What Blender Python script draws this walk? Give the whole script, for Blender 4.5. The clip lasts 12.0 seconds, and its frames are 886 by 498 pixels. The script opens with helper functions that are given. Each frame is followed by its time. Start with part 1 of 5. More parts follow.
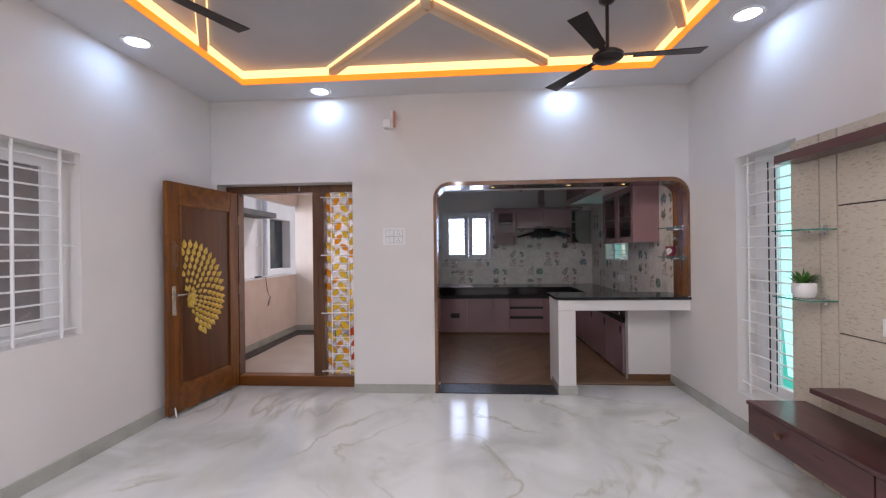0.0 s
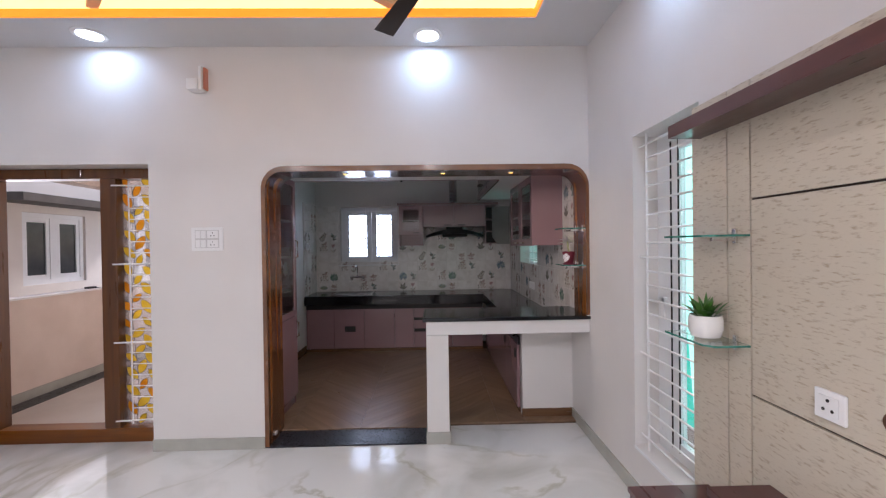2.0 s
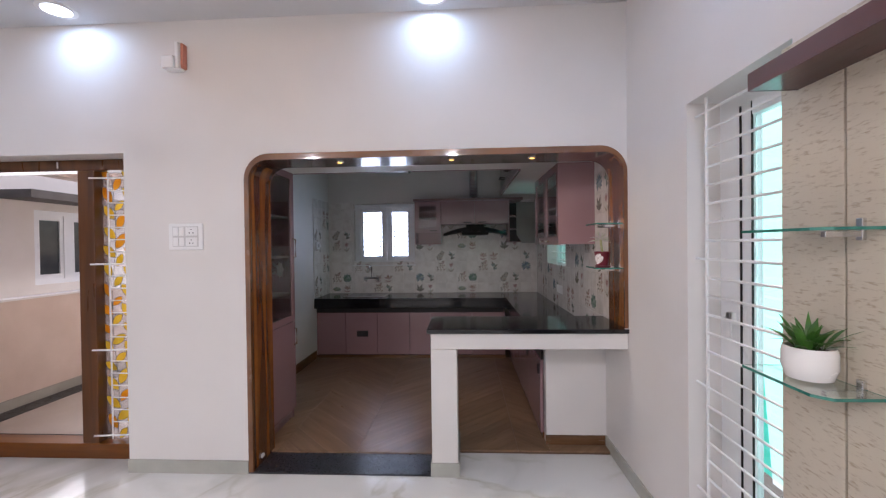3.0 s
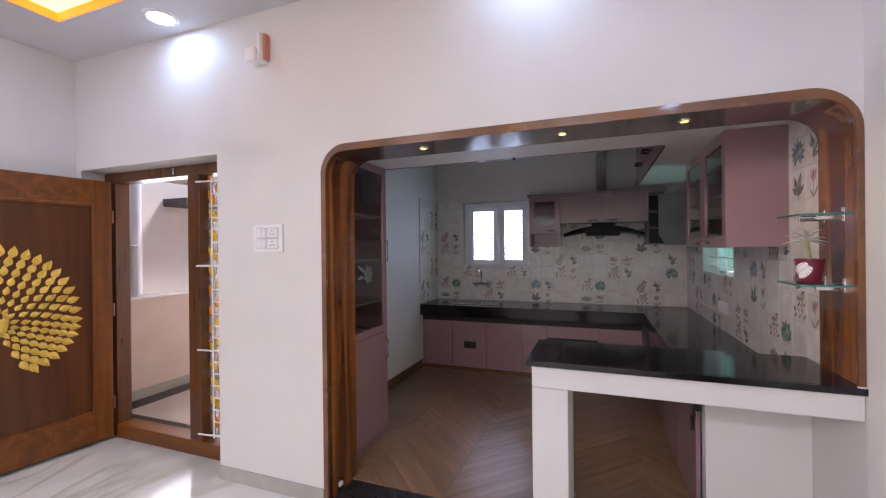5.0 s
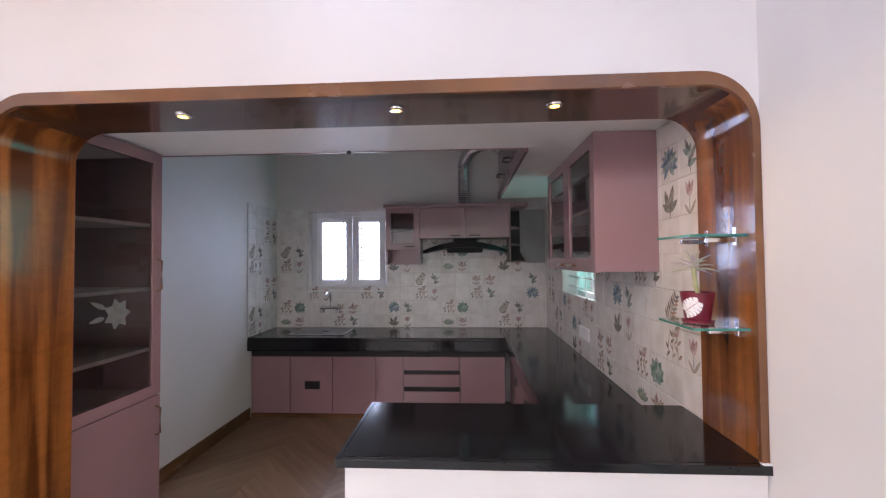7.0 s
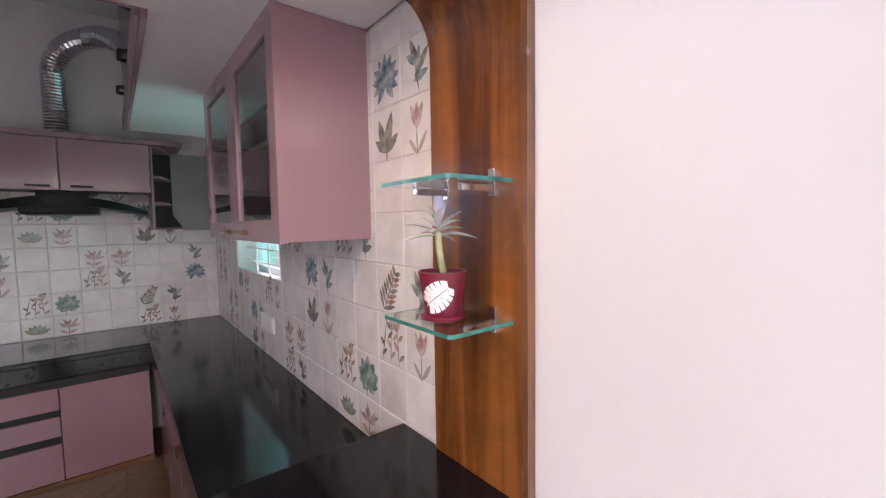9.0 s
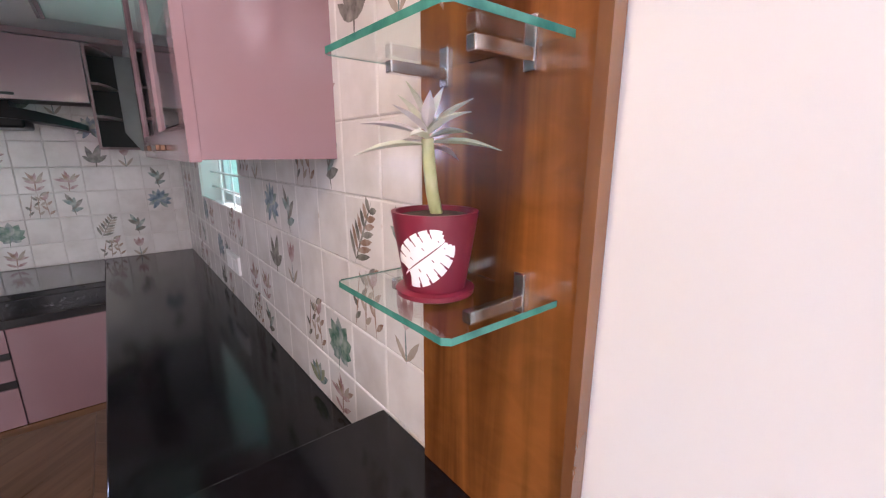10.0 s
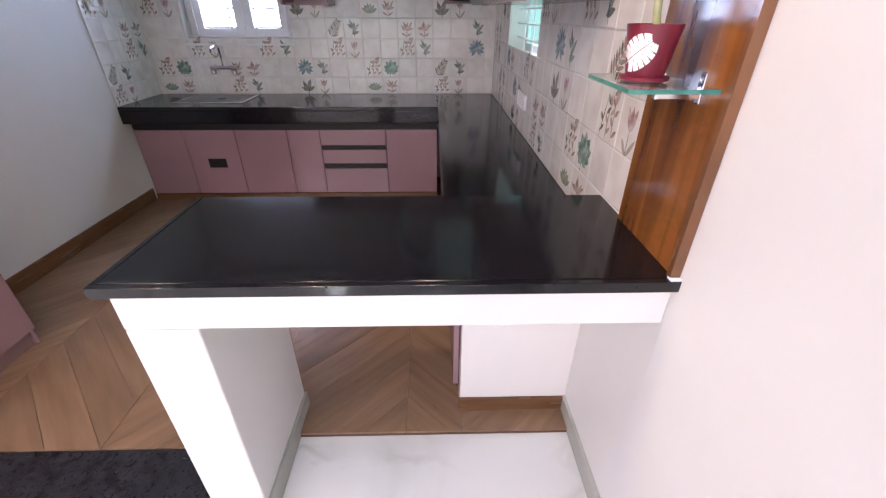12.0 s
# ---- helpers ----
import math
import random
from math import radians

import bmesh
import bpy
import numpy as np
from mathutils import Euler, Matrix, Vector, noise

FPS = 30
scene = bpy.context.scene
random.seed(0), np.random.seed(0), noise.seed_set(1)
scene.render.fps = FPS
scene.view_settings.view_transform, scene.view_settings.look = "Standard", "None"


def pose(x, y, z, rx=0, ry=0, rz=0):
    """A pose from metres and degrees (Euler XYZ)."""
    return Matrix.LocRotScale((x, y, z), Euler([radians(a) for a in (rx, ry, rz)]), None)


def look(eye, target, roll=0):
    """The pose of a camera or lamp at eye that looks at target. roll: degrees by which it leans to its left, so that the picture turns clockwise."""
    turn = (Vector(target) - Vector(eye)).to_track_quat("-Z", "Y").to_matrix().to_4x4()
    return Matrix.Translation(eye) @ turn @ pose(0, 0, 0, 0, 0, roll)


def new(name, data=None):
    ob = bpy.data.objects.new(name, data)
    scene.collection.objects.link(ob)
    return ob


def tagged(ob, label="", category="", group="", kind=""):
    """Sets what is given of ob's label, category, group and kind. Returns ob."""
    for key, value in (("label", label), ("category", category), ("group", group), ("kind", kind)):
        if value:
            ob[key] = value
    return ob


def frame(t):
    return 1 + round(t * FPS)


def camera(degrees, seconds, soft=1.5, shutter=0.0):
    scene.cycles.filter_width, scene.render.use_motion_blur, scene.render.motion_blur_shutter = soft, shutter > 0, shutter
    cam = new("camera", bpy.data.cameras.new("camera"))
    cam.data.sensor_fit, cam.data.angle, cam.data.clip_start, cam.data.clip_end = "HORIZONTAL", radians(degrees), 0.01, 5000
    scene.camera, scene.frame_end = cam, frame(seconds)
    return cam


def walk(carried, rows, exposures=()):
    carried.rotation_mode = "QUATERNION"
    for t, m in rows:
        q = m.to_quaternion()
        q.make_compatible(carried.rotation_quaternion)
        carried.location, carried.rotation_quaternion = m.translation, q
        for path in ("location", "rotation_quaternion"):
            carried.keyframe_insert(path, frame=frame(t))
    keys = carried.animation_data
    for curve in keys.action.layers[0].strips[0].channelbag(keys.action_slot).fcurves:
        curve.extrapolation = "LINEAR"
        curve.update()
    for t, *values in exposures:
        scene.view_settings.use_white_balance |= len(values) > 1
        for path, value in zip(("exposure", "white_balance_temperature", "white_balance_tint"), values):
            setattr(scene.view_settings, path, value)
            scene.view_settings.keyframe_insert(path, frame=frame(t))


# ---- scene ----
cam = camera(94.8, 12.0, soft=1.25)
PATH = [
    (0, (2.257, -4.111, 1.454), (2.114, -2.116, 1.457), -0.7),
    (0.5, (2.394, -3.918, 1.495), (2.586, -1.927, 1.483), -0.7),
    (1, (2.621, -3.674, 1.508), (2.864, -1.689, 1.49), -0.8),
    (1.5, (2.889, -3.389, 1.527), (3.029, -1.394, 1.506), -0.9),
    (2, (3.168, -3.11, 1.524), (3.213, -1.11, 1.505), -0.8),
    (2.5, (3.282, -2.831, 1.514), (3.264, -0.831, 1.494), -0.8),
    (4.5, (3.376, -2.269, 1.535), (2.865, -0.335, 1.523), -0.5),
    (5, (3.4, -2.025, 1.519), (2.699, -0.152, 1.516), -0.6),
    (5.5, (3.401, -1.757, 1.545), (2.532, 0.045, 1.549), -0.5),
    (6, (3.414, -1.527, 1.553), (2.586, 0.293, 1.574), -0.4),
    (6.5, (3.469, -1.368, 1.567), (2.924, 0.556, 1.61), -0.4),
    (7, (3.481, -1.26, 1.574), (3.373, 0.736, 1.626), -0.5),
    (7.5, (3.434, -1.141, 1.577), (3.815, 0.822, 1.634), -0.5),
    (7.7, (3.416, -1.093, 1.574), (3.978, 0.825, 1.63), -0.4),
    (9.5, (3.882, -0.311, 1.544), (5.198, 1.176, 1.306), -0.2),
    (10, (3.963, -0.226, 1.524), (5.186, 1.289, 1.064), 0.1),
    (10.5, (3.951, -0.338, 1.517), (4.848, 1.31, 0.824), 0.4),
    (11, (3.889, -0.503, 1.474), (4.377, 1.24, 0.624), 0.3),
    (11.5, (3.828, -0.667, 1.477), (4.011, 1.082, 0.524), 0.3),
    (12, (3.823, -0.738, 1.476), (3.866, 0.991, 0.472), 0.2),
]
EXPOSURES = [(0.0, -0.05, 6000, 20), (2.5, 0.2, 6000, 20), (4.5, 0.35, 6050, 22), (5.5, 0.5, 6050, 24), (7.0, 0.95, 6050, 24), (9.5, 1.34, 5920, 26), (12.0, 1.50, 5950, 25)]
walk(cam, [(t, look(eye, target, roll)) for t, eye, target, roll in PATH], EXPOSURES)

# ---- world, sun, lamps ----
world = bpy.data.worlds.new("sky")
scene.world = world
world.use_nodes = True
wn = world.node_tree.nodes
sky = wn.new("ShaderNodeTexSky")
sky.sky_type = "NISHITA"
sky.sun_disc = False
sky.sun_elevation, sky.sun_rotation = radians(52), radians(35)
world.node_tree.links.new(sky.outputs[0], wn["Background"].inputs[0])
wn["Background"].inputs[1].default_value = 0.10

sun = new("sun", bpy.data.lights.new("sun", "SUN"))
sun.data.energy, sun.data.angle, sun.data.color = 3.0, radians(12), (1.0, 0.95, 0.88)
sun.matrix_world = look((0, 0, 0), (-0.35, -0.5, -0.8))

DOWN_W = 2.1      # base watts of a downlight; the unseen rear ones run far above it
COVE = 4.8         # warm strip in the ceiling recess
SPOT_W = 1.8       # small lamps in the kitchen lintel


def lamp(name, loc, watts, size, color, target=None):
    ob = new(name, bpy.data.lights.new(name, "AREA"))
    ob.data.shape, ob.data.size, ob.data.energy, ob.data.color = "DISK", size, watts, color
    ob.matrix_world = look(loc, target or (loc[0], loc[1] + 0.0001, loc[2] - 1))
    return ob


def window_light(name, loc, target, w, h, watts, color, spread=180):
    ob = new(name, bpy.data.lights.new(name, "AREA"))
    ob.data.shape, ob.data.size, ob.data.size_y, ob.data.energy, ob.data.color = "RECTANGLE", w, h, watts, color
    ob.data.spread = radians(spread)
    ob.matrix_world = look(loc, target)
    return ob


# ---- materials ----
def mat(name, c1, c2=None, scale=4.0, rough=0.5, metal=0.0, bump=0.0, bscale=60.0, stretch=(1, 1, 1), rvar=0.08, coat=0.0, emit=None, power=0.0, vary=0.0, lo=0.35, hi=0.65):
    m = bpy.data.materials.new(name)
    m.use_nodes = True
    nt = m.node_tree
    b = nt.nodes["Principled BSDF"]
    b.inputs["Metallic"].default_value = metal
    b.inputs["Roughness"].default_value = rough
    b.inputs["Coat Weight"].default_value = coat
    b.inputs["Coat Roughness"].default_value = 0.06
    c2 = c2 or c1
    tc = nt.nodes.new("ShaderNodeTexCoord")
    mp = nt.nodes.new("ShaderNodeMapping")
    mp.inputs["Scale"].default_value = stretch
    nt.links.new(tc.outputs["Object"], mp.inputs["Vector"])
    if vary:
        oi = nt.nodes.new("ShaderNodeObjectInfo")
        mul = nt.nodes.new("ShaderNodeMath")
        mul.operation = "MULTIPLY"
        mul.inputs[1].default_value = 37.0
        nt.links.new(oi.outputs["Random"], mul.inputs[0])
        nt.links.new(mul.outputs[0], mp.inputs["Location"])
    n = nt.nodes.new("ShaderNodeTexNoise")
    n.inputs["Scale"].default_value, n.inputs["Detail"].default_value = scale, 7
    nt.links.new(mp.outputs[0], n.inputs["Vector"])
    r = nt.nodes.new("ShaderNodeValToRGB")
    r.color_ramp.elements[0].position, r.color_ramp.elements[1].position = lo, hi
    r.color_ramp.elements[0].color, r.color_ramp.elements[1].color = (*c1, 1), (*c2, 1)
    nt.links.new(n.outputs["Fac"], r.inputs[0])
    out = r.outputs[0]
    if vary:
        hv = nt.nodes.new("ShaderNodeHueSaturation")
        mr = nt.nodes.new("ShaderNodeMapRange")
        mr.inputs["To Min"].default_value, mr.inputs["To Max"].default_value = 1 - vary, 1 + vary
        nt.links.new(oi.outputs["Random"], mr.inputs["Value"])
        nt.links.new(mr.outputs[0], hv.inputs["Value"])
        nt.links.new(out, hv.inputs["Color"])
        out = hv.outputs[0]
    nt.links.new(out, b.inputs["Base Color"])
    if rvar:
        n2 = nt.nodes.new("ShaderNodeTexNoise")
        n2.inputs["Scale"].default_value, n2.inputs["Detail"].default_value = scale * 2.3, 4
        nt.links.new(mp.outputs[0], n2.inputs["Vector"])
        m2 = nt.nodes.new("ShaderNodeMapRange")
        m2.inputs["To Min"].default_value, m2.inputs["To Max"].default_value = max(0.0, rough - rvar), min(1.0, rough + rvar)
        nt.links.new(n2.outputs["Fac"], m2.inputs["Value"])
        nt.links.new(m2.outputs[0], b.inputs["Roughness"])
    if bump:
        n3 = nt.nodes.new("ShaderNodeTexNoise")
        n3.inputs["Scale"].default_value, n3.inputs["Detail"].default_value = bscale, 5
        nt.links.new(mp.outputs[0], n3.inputs["Vector"])
        bp = nt.nodes.new("ShaderNodeBump")
        bp.inputs["Strength"].default_value, bp.inputs["Distance"].default_value = bump, 0.004
        nt.links.new(n3.outputs["Fac"], bp.inputs["Height"])
        nt.links.new(bp.outputs[0], b.inputs["Normal"])
    if power:
        b.inputs["Emission Color"].default_value = (*(emit or c1), 1)
        b.inputs["Emission Strength"].default_value = power
    return m


def glass(name, color, rough=0.0, ior=1.45):
    m = bpy.data.materials.new(name)
    m.use_nodes = True
    b = m.node_tree.nodes["Principled BSDF"]
    b.inputs["Base Color"].default_value = (*color, 1)
    b.inputs["Transmission Weight"].default_value = 1.0
    b.inputs["Roughness"].default_value = rough
    b.inputs["IOR"].default_value = ior
    return m


def marble(name, base, cloud, vein, rough):
    """Polished stone: two sizes of cloud and thin warped veins."""
    m = mat(name, base, cloud, scale=1.3, rough=rough, rvar=0.03, lo=0.32, hi=0.58)
    next(n for n in m.node_tree.nodes if n.type == "TEX_NOISE").inputs["Distortion"].default_value = 0.9
    nt = m.node_tree
    b = nt.nodes["Principled BSDF"]
    base_link = b.inputs["Base Color"].links[0].from_socket
    tc = next(n for n in nt.nodes if n.type == "TEX_COORD")
    ns = nt.nodes.new("ShaderNodeTexNoise")
    ns.inputs["Scale"].default_value, ns.inputs["Detail"].default_value, ns.inputs["Distortion"].default_value = 0.55, 10, 2.4
    nt.links.new(tc.outputs["Object"], ns.inputs["Vector"])
    sub = nt.nodes.new("ShaderNodeMath")
    sub.operation = "SUBTRACT"
    sub.inputs[1].default_value = 0.5
    nt.links.new(ns.outputs["Fac"], sub.inputs[0])
    ab = nt.nodes.new("ShaderNodeMath")
    ab.operation = "ABSOLUTE"
    nt.links.new(sub.outputs[0], ab.inputs[0])
    ramp = nt.nodes.new("ShaderNodeValToRGB")
    ramp.color_ramp.elements[0].position, ramp.color_ramp.elements[0].color = 0.0, (0.50, 0.50, 0.50, 1)
    ramp.color_ramp.elements[1].position, ramp.color_ramp.elements[1].color = 0.030, (0, 0, 0, 1)
    nt.links.new(ab.outputs[0], ramp.inputs[0])
    patch = nt.nodes.new("ShaderNodeTexNoise")
    patch.inputs["Scale"].default_value = 1.1
    nt.links.new(tc.outputs["Object"], patch.inputs["Vector"])
    pr = nt.nodes.new("ShaderNodeValToRGB")
    pr.color_ramp.elements[0].position, pr.color_ramp.elements[1].position = 0.44, 0.60
    nt.links.new(patch.outputs["Fac"], pr.inputs[0])
    fac = nt.nodes.new("ShaderNodeMath")
    fac.operation = "MULTIPLY"
    nt.links.new(ramp.outputs[0], fac.inputs[0])
    nt.links.new(pr.outputs[0], fac.inputs[1])
    mix = nt.nodes.new("ShaderNodeMix")
    mix.data_type = "RGBA"
    nt.links.new(fac.outputs[0], mix.inputs["Factor"])
    nt.links.new(base_link, mix.inputs["A"])
    mix.inputs["B"].default_value = (*vein, 1)
    nt.links.new(mix.outputs["Result"], b.inputs["Base Color"])
    return m


WALL = mat("wall_paint", (0.70, 0.675, 0.655), (0.74, 0.715, 0.695), scale=1.5, rough=0.55, bump=0.05, bscale=140)
CEIL = mat("ceiling_paint", (0.62, 0.61, 0.62), (0.66, 0.65, 0.66), scale=1.2, rough=0.7, bump=0.04, bscale=120)
# Recessed ceiling: a darker grey than the border round it.
CEILUP = mat("recess_grey", (0.40, 0.39, 0.40), (0.44, 0.43, 0.44), scale=1.2, rough=0.7)
FLOOR = marble("polished_marble", (0.54, 0.545, 0.51), (0.74, 0.74, 0.715), (0.33, 0.31, 0.19), 0.10)
SKIRT = mat("skirting_stone", (0.37, 0.37, 0.33), (0.48, 0.48, 0.43), scale=3, rough=0.2)
GRANITE = mat("black_granite", (0.005, 0.005, 0.006), (0.016, 0.016, 0.020), scale=55, rough=0.12, rvar=0.05, lo=0.45, hi=0.75)
GRANITE.node_tree.nodes["Principled BSDF"].inputs["Specular IOR Level"].default_value = 0.45
THRESH = mat("granite_strip", (0.008, 0.008, 0.010), (0.028, 0.028, 0.034), scale=30, rough=0.3, rvar=0.15)
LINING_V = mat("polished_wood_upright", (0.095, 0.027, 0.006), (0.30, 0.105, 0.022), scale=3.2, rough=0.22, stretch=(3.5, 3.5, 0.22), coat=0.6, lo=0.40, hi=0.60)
# Head of the lining: same wood, darkened for its shaded underside.
LINING_H = mat("polished_wood_head_shaded", (0.042, 0.014, 0.006), (0.10, 0.034, 0.012), scale=3.2, rough=0.2, stretch=(0.22, 3.5, 3.5), coat=0.6, lo=0.36, hi=0.66)
TRIM = mat("wood_trim", (0.13, 0.052, 0.020), (0.21, 0.090, 0.035), scale=4, rough=0.25, stretch=(1, 3, 1), coat=0.5)
TEAK_V = mat("teak_upright", (0.115, 0.032, 0.002), (0.21, 0.068, 0.005), scale=3.0, rough=0.32, stretch=(5, 5, 0.3), coat=0.08, bump=0.05, bscale=30)
TEAK_H = mat("teak_level", (0.115, 0.032, 0.002), (0.21, 0.068, 0.005), scale=3.0, rough=0.32, stretch=(0.3, 5, 5), coat=0.08)
TEAK_P = mat("teak_panel", (0.065, 0.018, 0.002), (0.105, 0.031, 0.004), scale=3.0, rough=0.32, stretch=(5, 5, 0.3), coat=0.08)
FRAME_W = mat("door_frame_wood", (0.072, 0.024, 0.006), (0.135, 0.048, 0.010), scale=3.0, rough=0.3, stretch=(4, 4, 0.4), coat=0.2)
GOLD = mat("gold_paint", (0.62, 0.42, 0.06), (0.78, 0.56, 0.12), scale=20, rough=0.3, metal=0.55)
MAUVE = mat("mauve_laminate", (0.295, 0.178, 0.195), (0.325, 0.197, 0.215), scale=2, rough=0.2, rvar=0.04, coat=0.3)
# Darker mauve: shade put into colour on carcasses and shelves, also the dark cornice.
MAUVE_D = mat("mauve_laminate_shaded", (0.24, 0.145, 0.15), (0.27, 0.165, 0.17), scale=3, rough=0.3)
DARK = mat("dark_profile", (0.006, 0.005, 0.005), (0.010, 0.008, 0.008), rough=0.5)
CARC = mat("cabinet_inside", (0.30, 0.23, 0.22), (0.35, 0.27, 0.26), rough=0.5)
MAHOG = mat("mahogany", (0.055, 0.018, 0.018), (0.10, 0.034, 0.032), scale=3, rough=0.3, stretch=(4, 0.35, 4), coat=0.2)
WHITE = mat("white_plastic", (0.80, 0.80, 0.80), (0.84, 0.84, 0.84), rough=0.3, rvar=0.05)
UPVC = mat("white_window_frame", (0.76, 0.77, 0.78), (0.80, 0.81, 0.82), rough=0.3)
GRILL = mat("white_enamel", (0.78, 0.78, 0.78), (0.82, 0.82, 0.82), rough=0.35)
STEEL = mat("steel", (0.72, 0.72, 0.73), (0.80, 0.80, 0.81), rough=0.18, metal=1.0, scale=30)
FOIL = mat("foil_duct", (0.6, 0.6, 0.62), (0.7, 0.7, 0.72), rough=0.25, metal=1.0)
BLACKG = mat("black_glass", (0.006, 0.006, 0.007), (0.009, 0.009, 0.010), rough=0.32)
FANB = mat("fan_brown", (0.014, 0.009, 0.008), (0.022, 0.015, 0.013), rough=0.38)
GLASS = glass("clear_glass", (0.93, 0.97, 0.96))
GREENG = glass("green_edge_glass", (0.90, 0.98, 0.95))
GEDGE = mat("glass_rim", (0.025, 0.15, 0.12), (0.07, 0.27, 0.21), scale=30, rough=0.12)
PANE = glass("window_pane", (0.97, 0.99, 0.99))
GREYP = mat("dark_pane", (0.04, 0.045, 0.05), (0.06, 0.065, 0.07), rough=0.08)
SOIL = mat("soil", (0.03, 0.018, 0.01), (0.07, 0.045, 0.03), scale=60, rough=0.9, bump=0.6, bscale=200)
LEAF = mat("green_leaf", (0.035, 0.12, 0.02), (0.08, 0.22, 0.035), scale=25, rough=0.35)
SUCC = mat("succulent_leaf", (0.40, 0.46, 0.32), (0.60, 0.58, 0.55), scale=14, rough=0.45)
SUCC_M = mat("succulent_leaf_mauve", (0.42, 0.40, 0.42), (0.60, 0.55, 0.58), scale=14, rough=0.45)
STEM = mat("succulent_stem", (0.33, 0.36, 0.16), (0.46, 0.47, 0.28), scale=30, rough=0.5, bump=0.4)
MAROON = mat("maroon_pot", (0.16, 0.014, 0.03), (0.20, 0.02, 0.04), scale=6, rough=0.35)
CERAM = mat("white_ceramic", (0.80, 0.79, 0.77), (0.84, 0.83, 0.81), rough=0.25)
PRINTW = mat("white_print", (0.85, 0.83, 0.82), (0.88, 0.86, 0.85), rough=0.5)
LED = mat("led_disc", (0.9, 0.9, 0.9), emit=(0.80, 0.90, 1.0), power=9.0)
LEDY = mat("led_strip_warm", (0.9, 0.7, 0.4), emit=(1.0, 0.62, 0.22), power=COVE * 0.35)
LEDO = mat("led_lip_orange", (0.9, 0.35, 0.05), emit=(1.0, 0.24, 0.005), power=1.1)
LEDS = mat("spot_disc", (0.9, 0.8, 0.6), emit=(1.0, 0.52, 0.07), power=4.0)
CREAM = mat("cream_beam", (0.66, 0.47, 0.30), (0.72, 0.53, 0.36), rough=0.5)
PANELTEX = mat("beige_laminate", (0.40, 0.33, 0.24), (0.58, 0.52, 0.42), scale=105, rough=0.3, stretch=(1, 0.3, 1.3), bump=0.05, bscale=40, lo=0.30, hi=0.46)
GROOVE = mat("groove_dark", (0.035, 0.022, 0.015), (0.05, 0.03, 0.02), rough=0.4)
BRASS = mat("bronze_handle", (0.20, 0.11, 0.07), (0.28, 0.16, 0.10), rough=0.3, metal=0.8)
PLASTER = mat("outdoor_plaster", (0.66, 0.56, 0.49), (0.72, 0.62, 0.55), scale=3, rough=0.8, bump=0.15, bscale=60)
NEIGH = mat("neighbour_paint", (0.70, 0.65, 0.60), (0.76, 0.71, 0.66), scale=2, rough=0.8, bump=0.1)
CONC = mat("grey_paint", (0.10, 0.09, 0.08), (0.14, 0.125, 0.115), rough=0.8)
PORCHF = mat("porch_tile", (0.52, 0.47, 0.42), (0.59, 0.55, 0.50), scale=2, rough=0.35)
PIPEM = mat("white_pipe", (0.72, 0.72, 0.74), (0.78, 0.78, 0.80), rough=0.4)
PLANK = mat("wood_tile", (0.17, 0.098, 0.052), (0.29, 0.18, 0.105), scale=3.0, rough=0.30, rvar=0.06, stretch=(0.7, 7, 1), vary=0.14, lo=0.25, hi=0.75)
GROUT = mat("floor_grout", (0.09, 0.05, 0.03), (0.12, 0.07, 0.04), rough=0.7)
SKIRTW = mat("wood_skirting", (0.11, 0.055, 0.025), (0.17, 0.085, 0.04), scale=4, rough=0.25, stretch=(0.6, 0.6, 5))
TGROUT = mat("tile_grout", (0.64, 0.59, 0.55), (0.76, 0.72, 0.69), scale=8, rough=0.7)
BLACKG.node_tree.nodes["Principled BSDF"].inputs["Specular IOR Level"].default_value = 0.12
TILE = mat("glazed_tile", (0.64, 0.605, 0.575), (0.80, 0.775, 0.755), scale=9, rough=0.16, rvar=0.05, vary=0.05, bump=0.06, bscale=25, lo=0.25, hi=0.6)
TEDGE = mat("tile_worn_edge", (0.50, 0.39, 0.32), (0.76, 0.735, 0.71), scale=14, rough=0.2, vary=0.05, lo=0.24, hi=0.34)
INK = {
    "green": mat("ink_green", (0.075, 0.17, 0.13), (0.34, 0.42, 0.36), scale=38, rough=0.2),
    "teal": mat("ink_teal", (0.14, 0.22, 0.21), (0.46, 0.50, 0.47), scale=38, rough=0.2),
    "blue": mat("ink_blue", (0.09, 0.15, 0.21), (0.36, 0.43, 0.48), scale=38, rough=0.2),
    "pink": mat("ink_pink", (0.36, 0.21, 0.21), (0.60, 0.49, 0.48), scale=38, rough=0.2),
    "brown": mat("ink_brown", (0.26, 0.15, 0.10), (0.50, 0.40, 0.34), scale=38, rough=0.2),
    "dark": mat("ink_dark", (0.12, 0.115, 0.10), (0.34, 0.33, 0.29), scale=34, rough=0.2),
    "sand": mat("ink_sand", (0.38, 0.32, 0.26), (0.48, 0.42, 0.36), scale=30, rough=0.2),
    "lime": mat("ink_lime", (0.24, 0.28, 0.18), (0.36, 0.38, 0.27), scale=30, rough=0.2),
}
STAIN = {
    "white": mat("stain_white", (0.80, 0.80, 0.84), (0.86, 0.86, 0.90), scale=6, rough=0.35),
    "yellow": mat("stain_yellow", (0.75, 0.48, 0.03), (0.85, 0.60, 0.06), scale=12, rough=0.2),
    "orange": mat("stain_orange", (0.72, 0.26, 0.01), (0.82, 0.36, 0.02), scale=12, rough=0.2),
    "red": mat("stain_red", (0.50, 0.05, 0.01), (0.62, 0.10, 0.02), scale=12, rough=0.2),
    "line": mat("stain_line", (0.03, 0.02, 0.01), (0.05, 0.03, 0.02), rough=0.5),
}
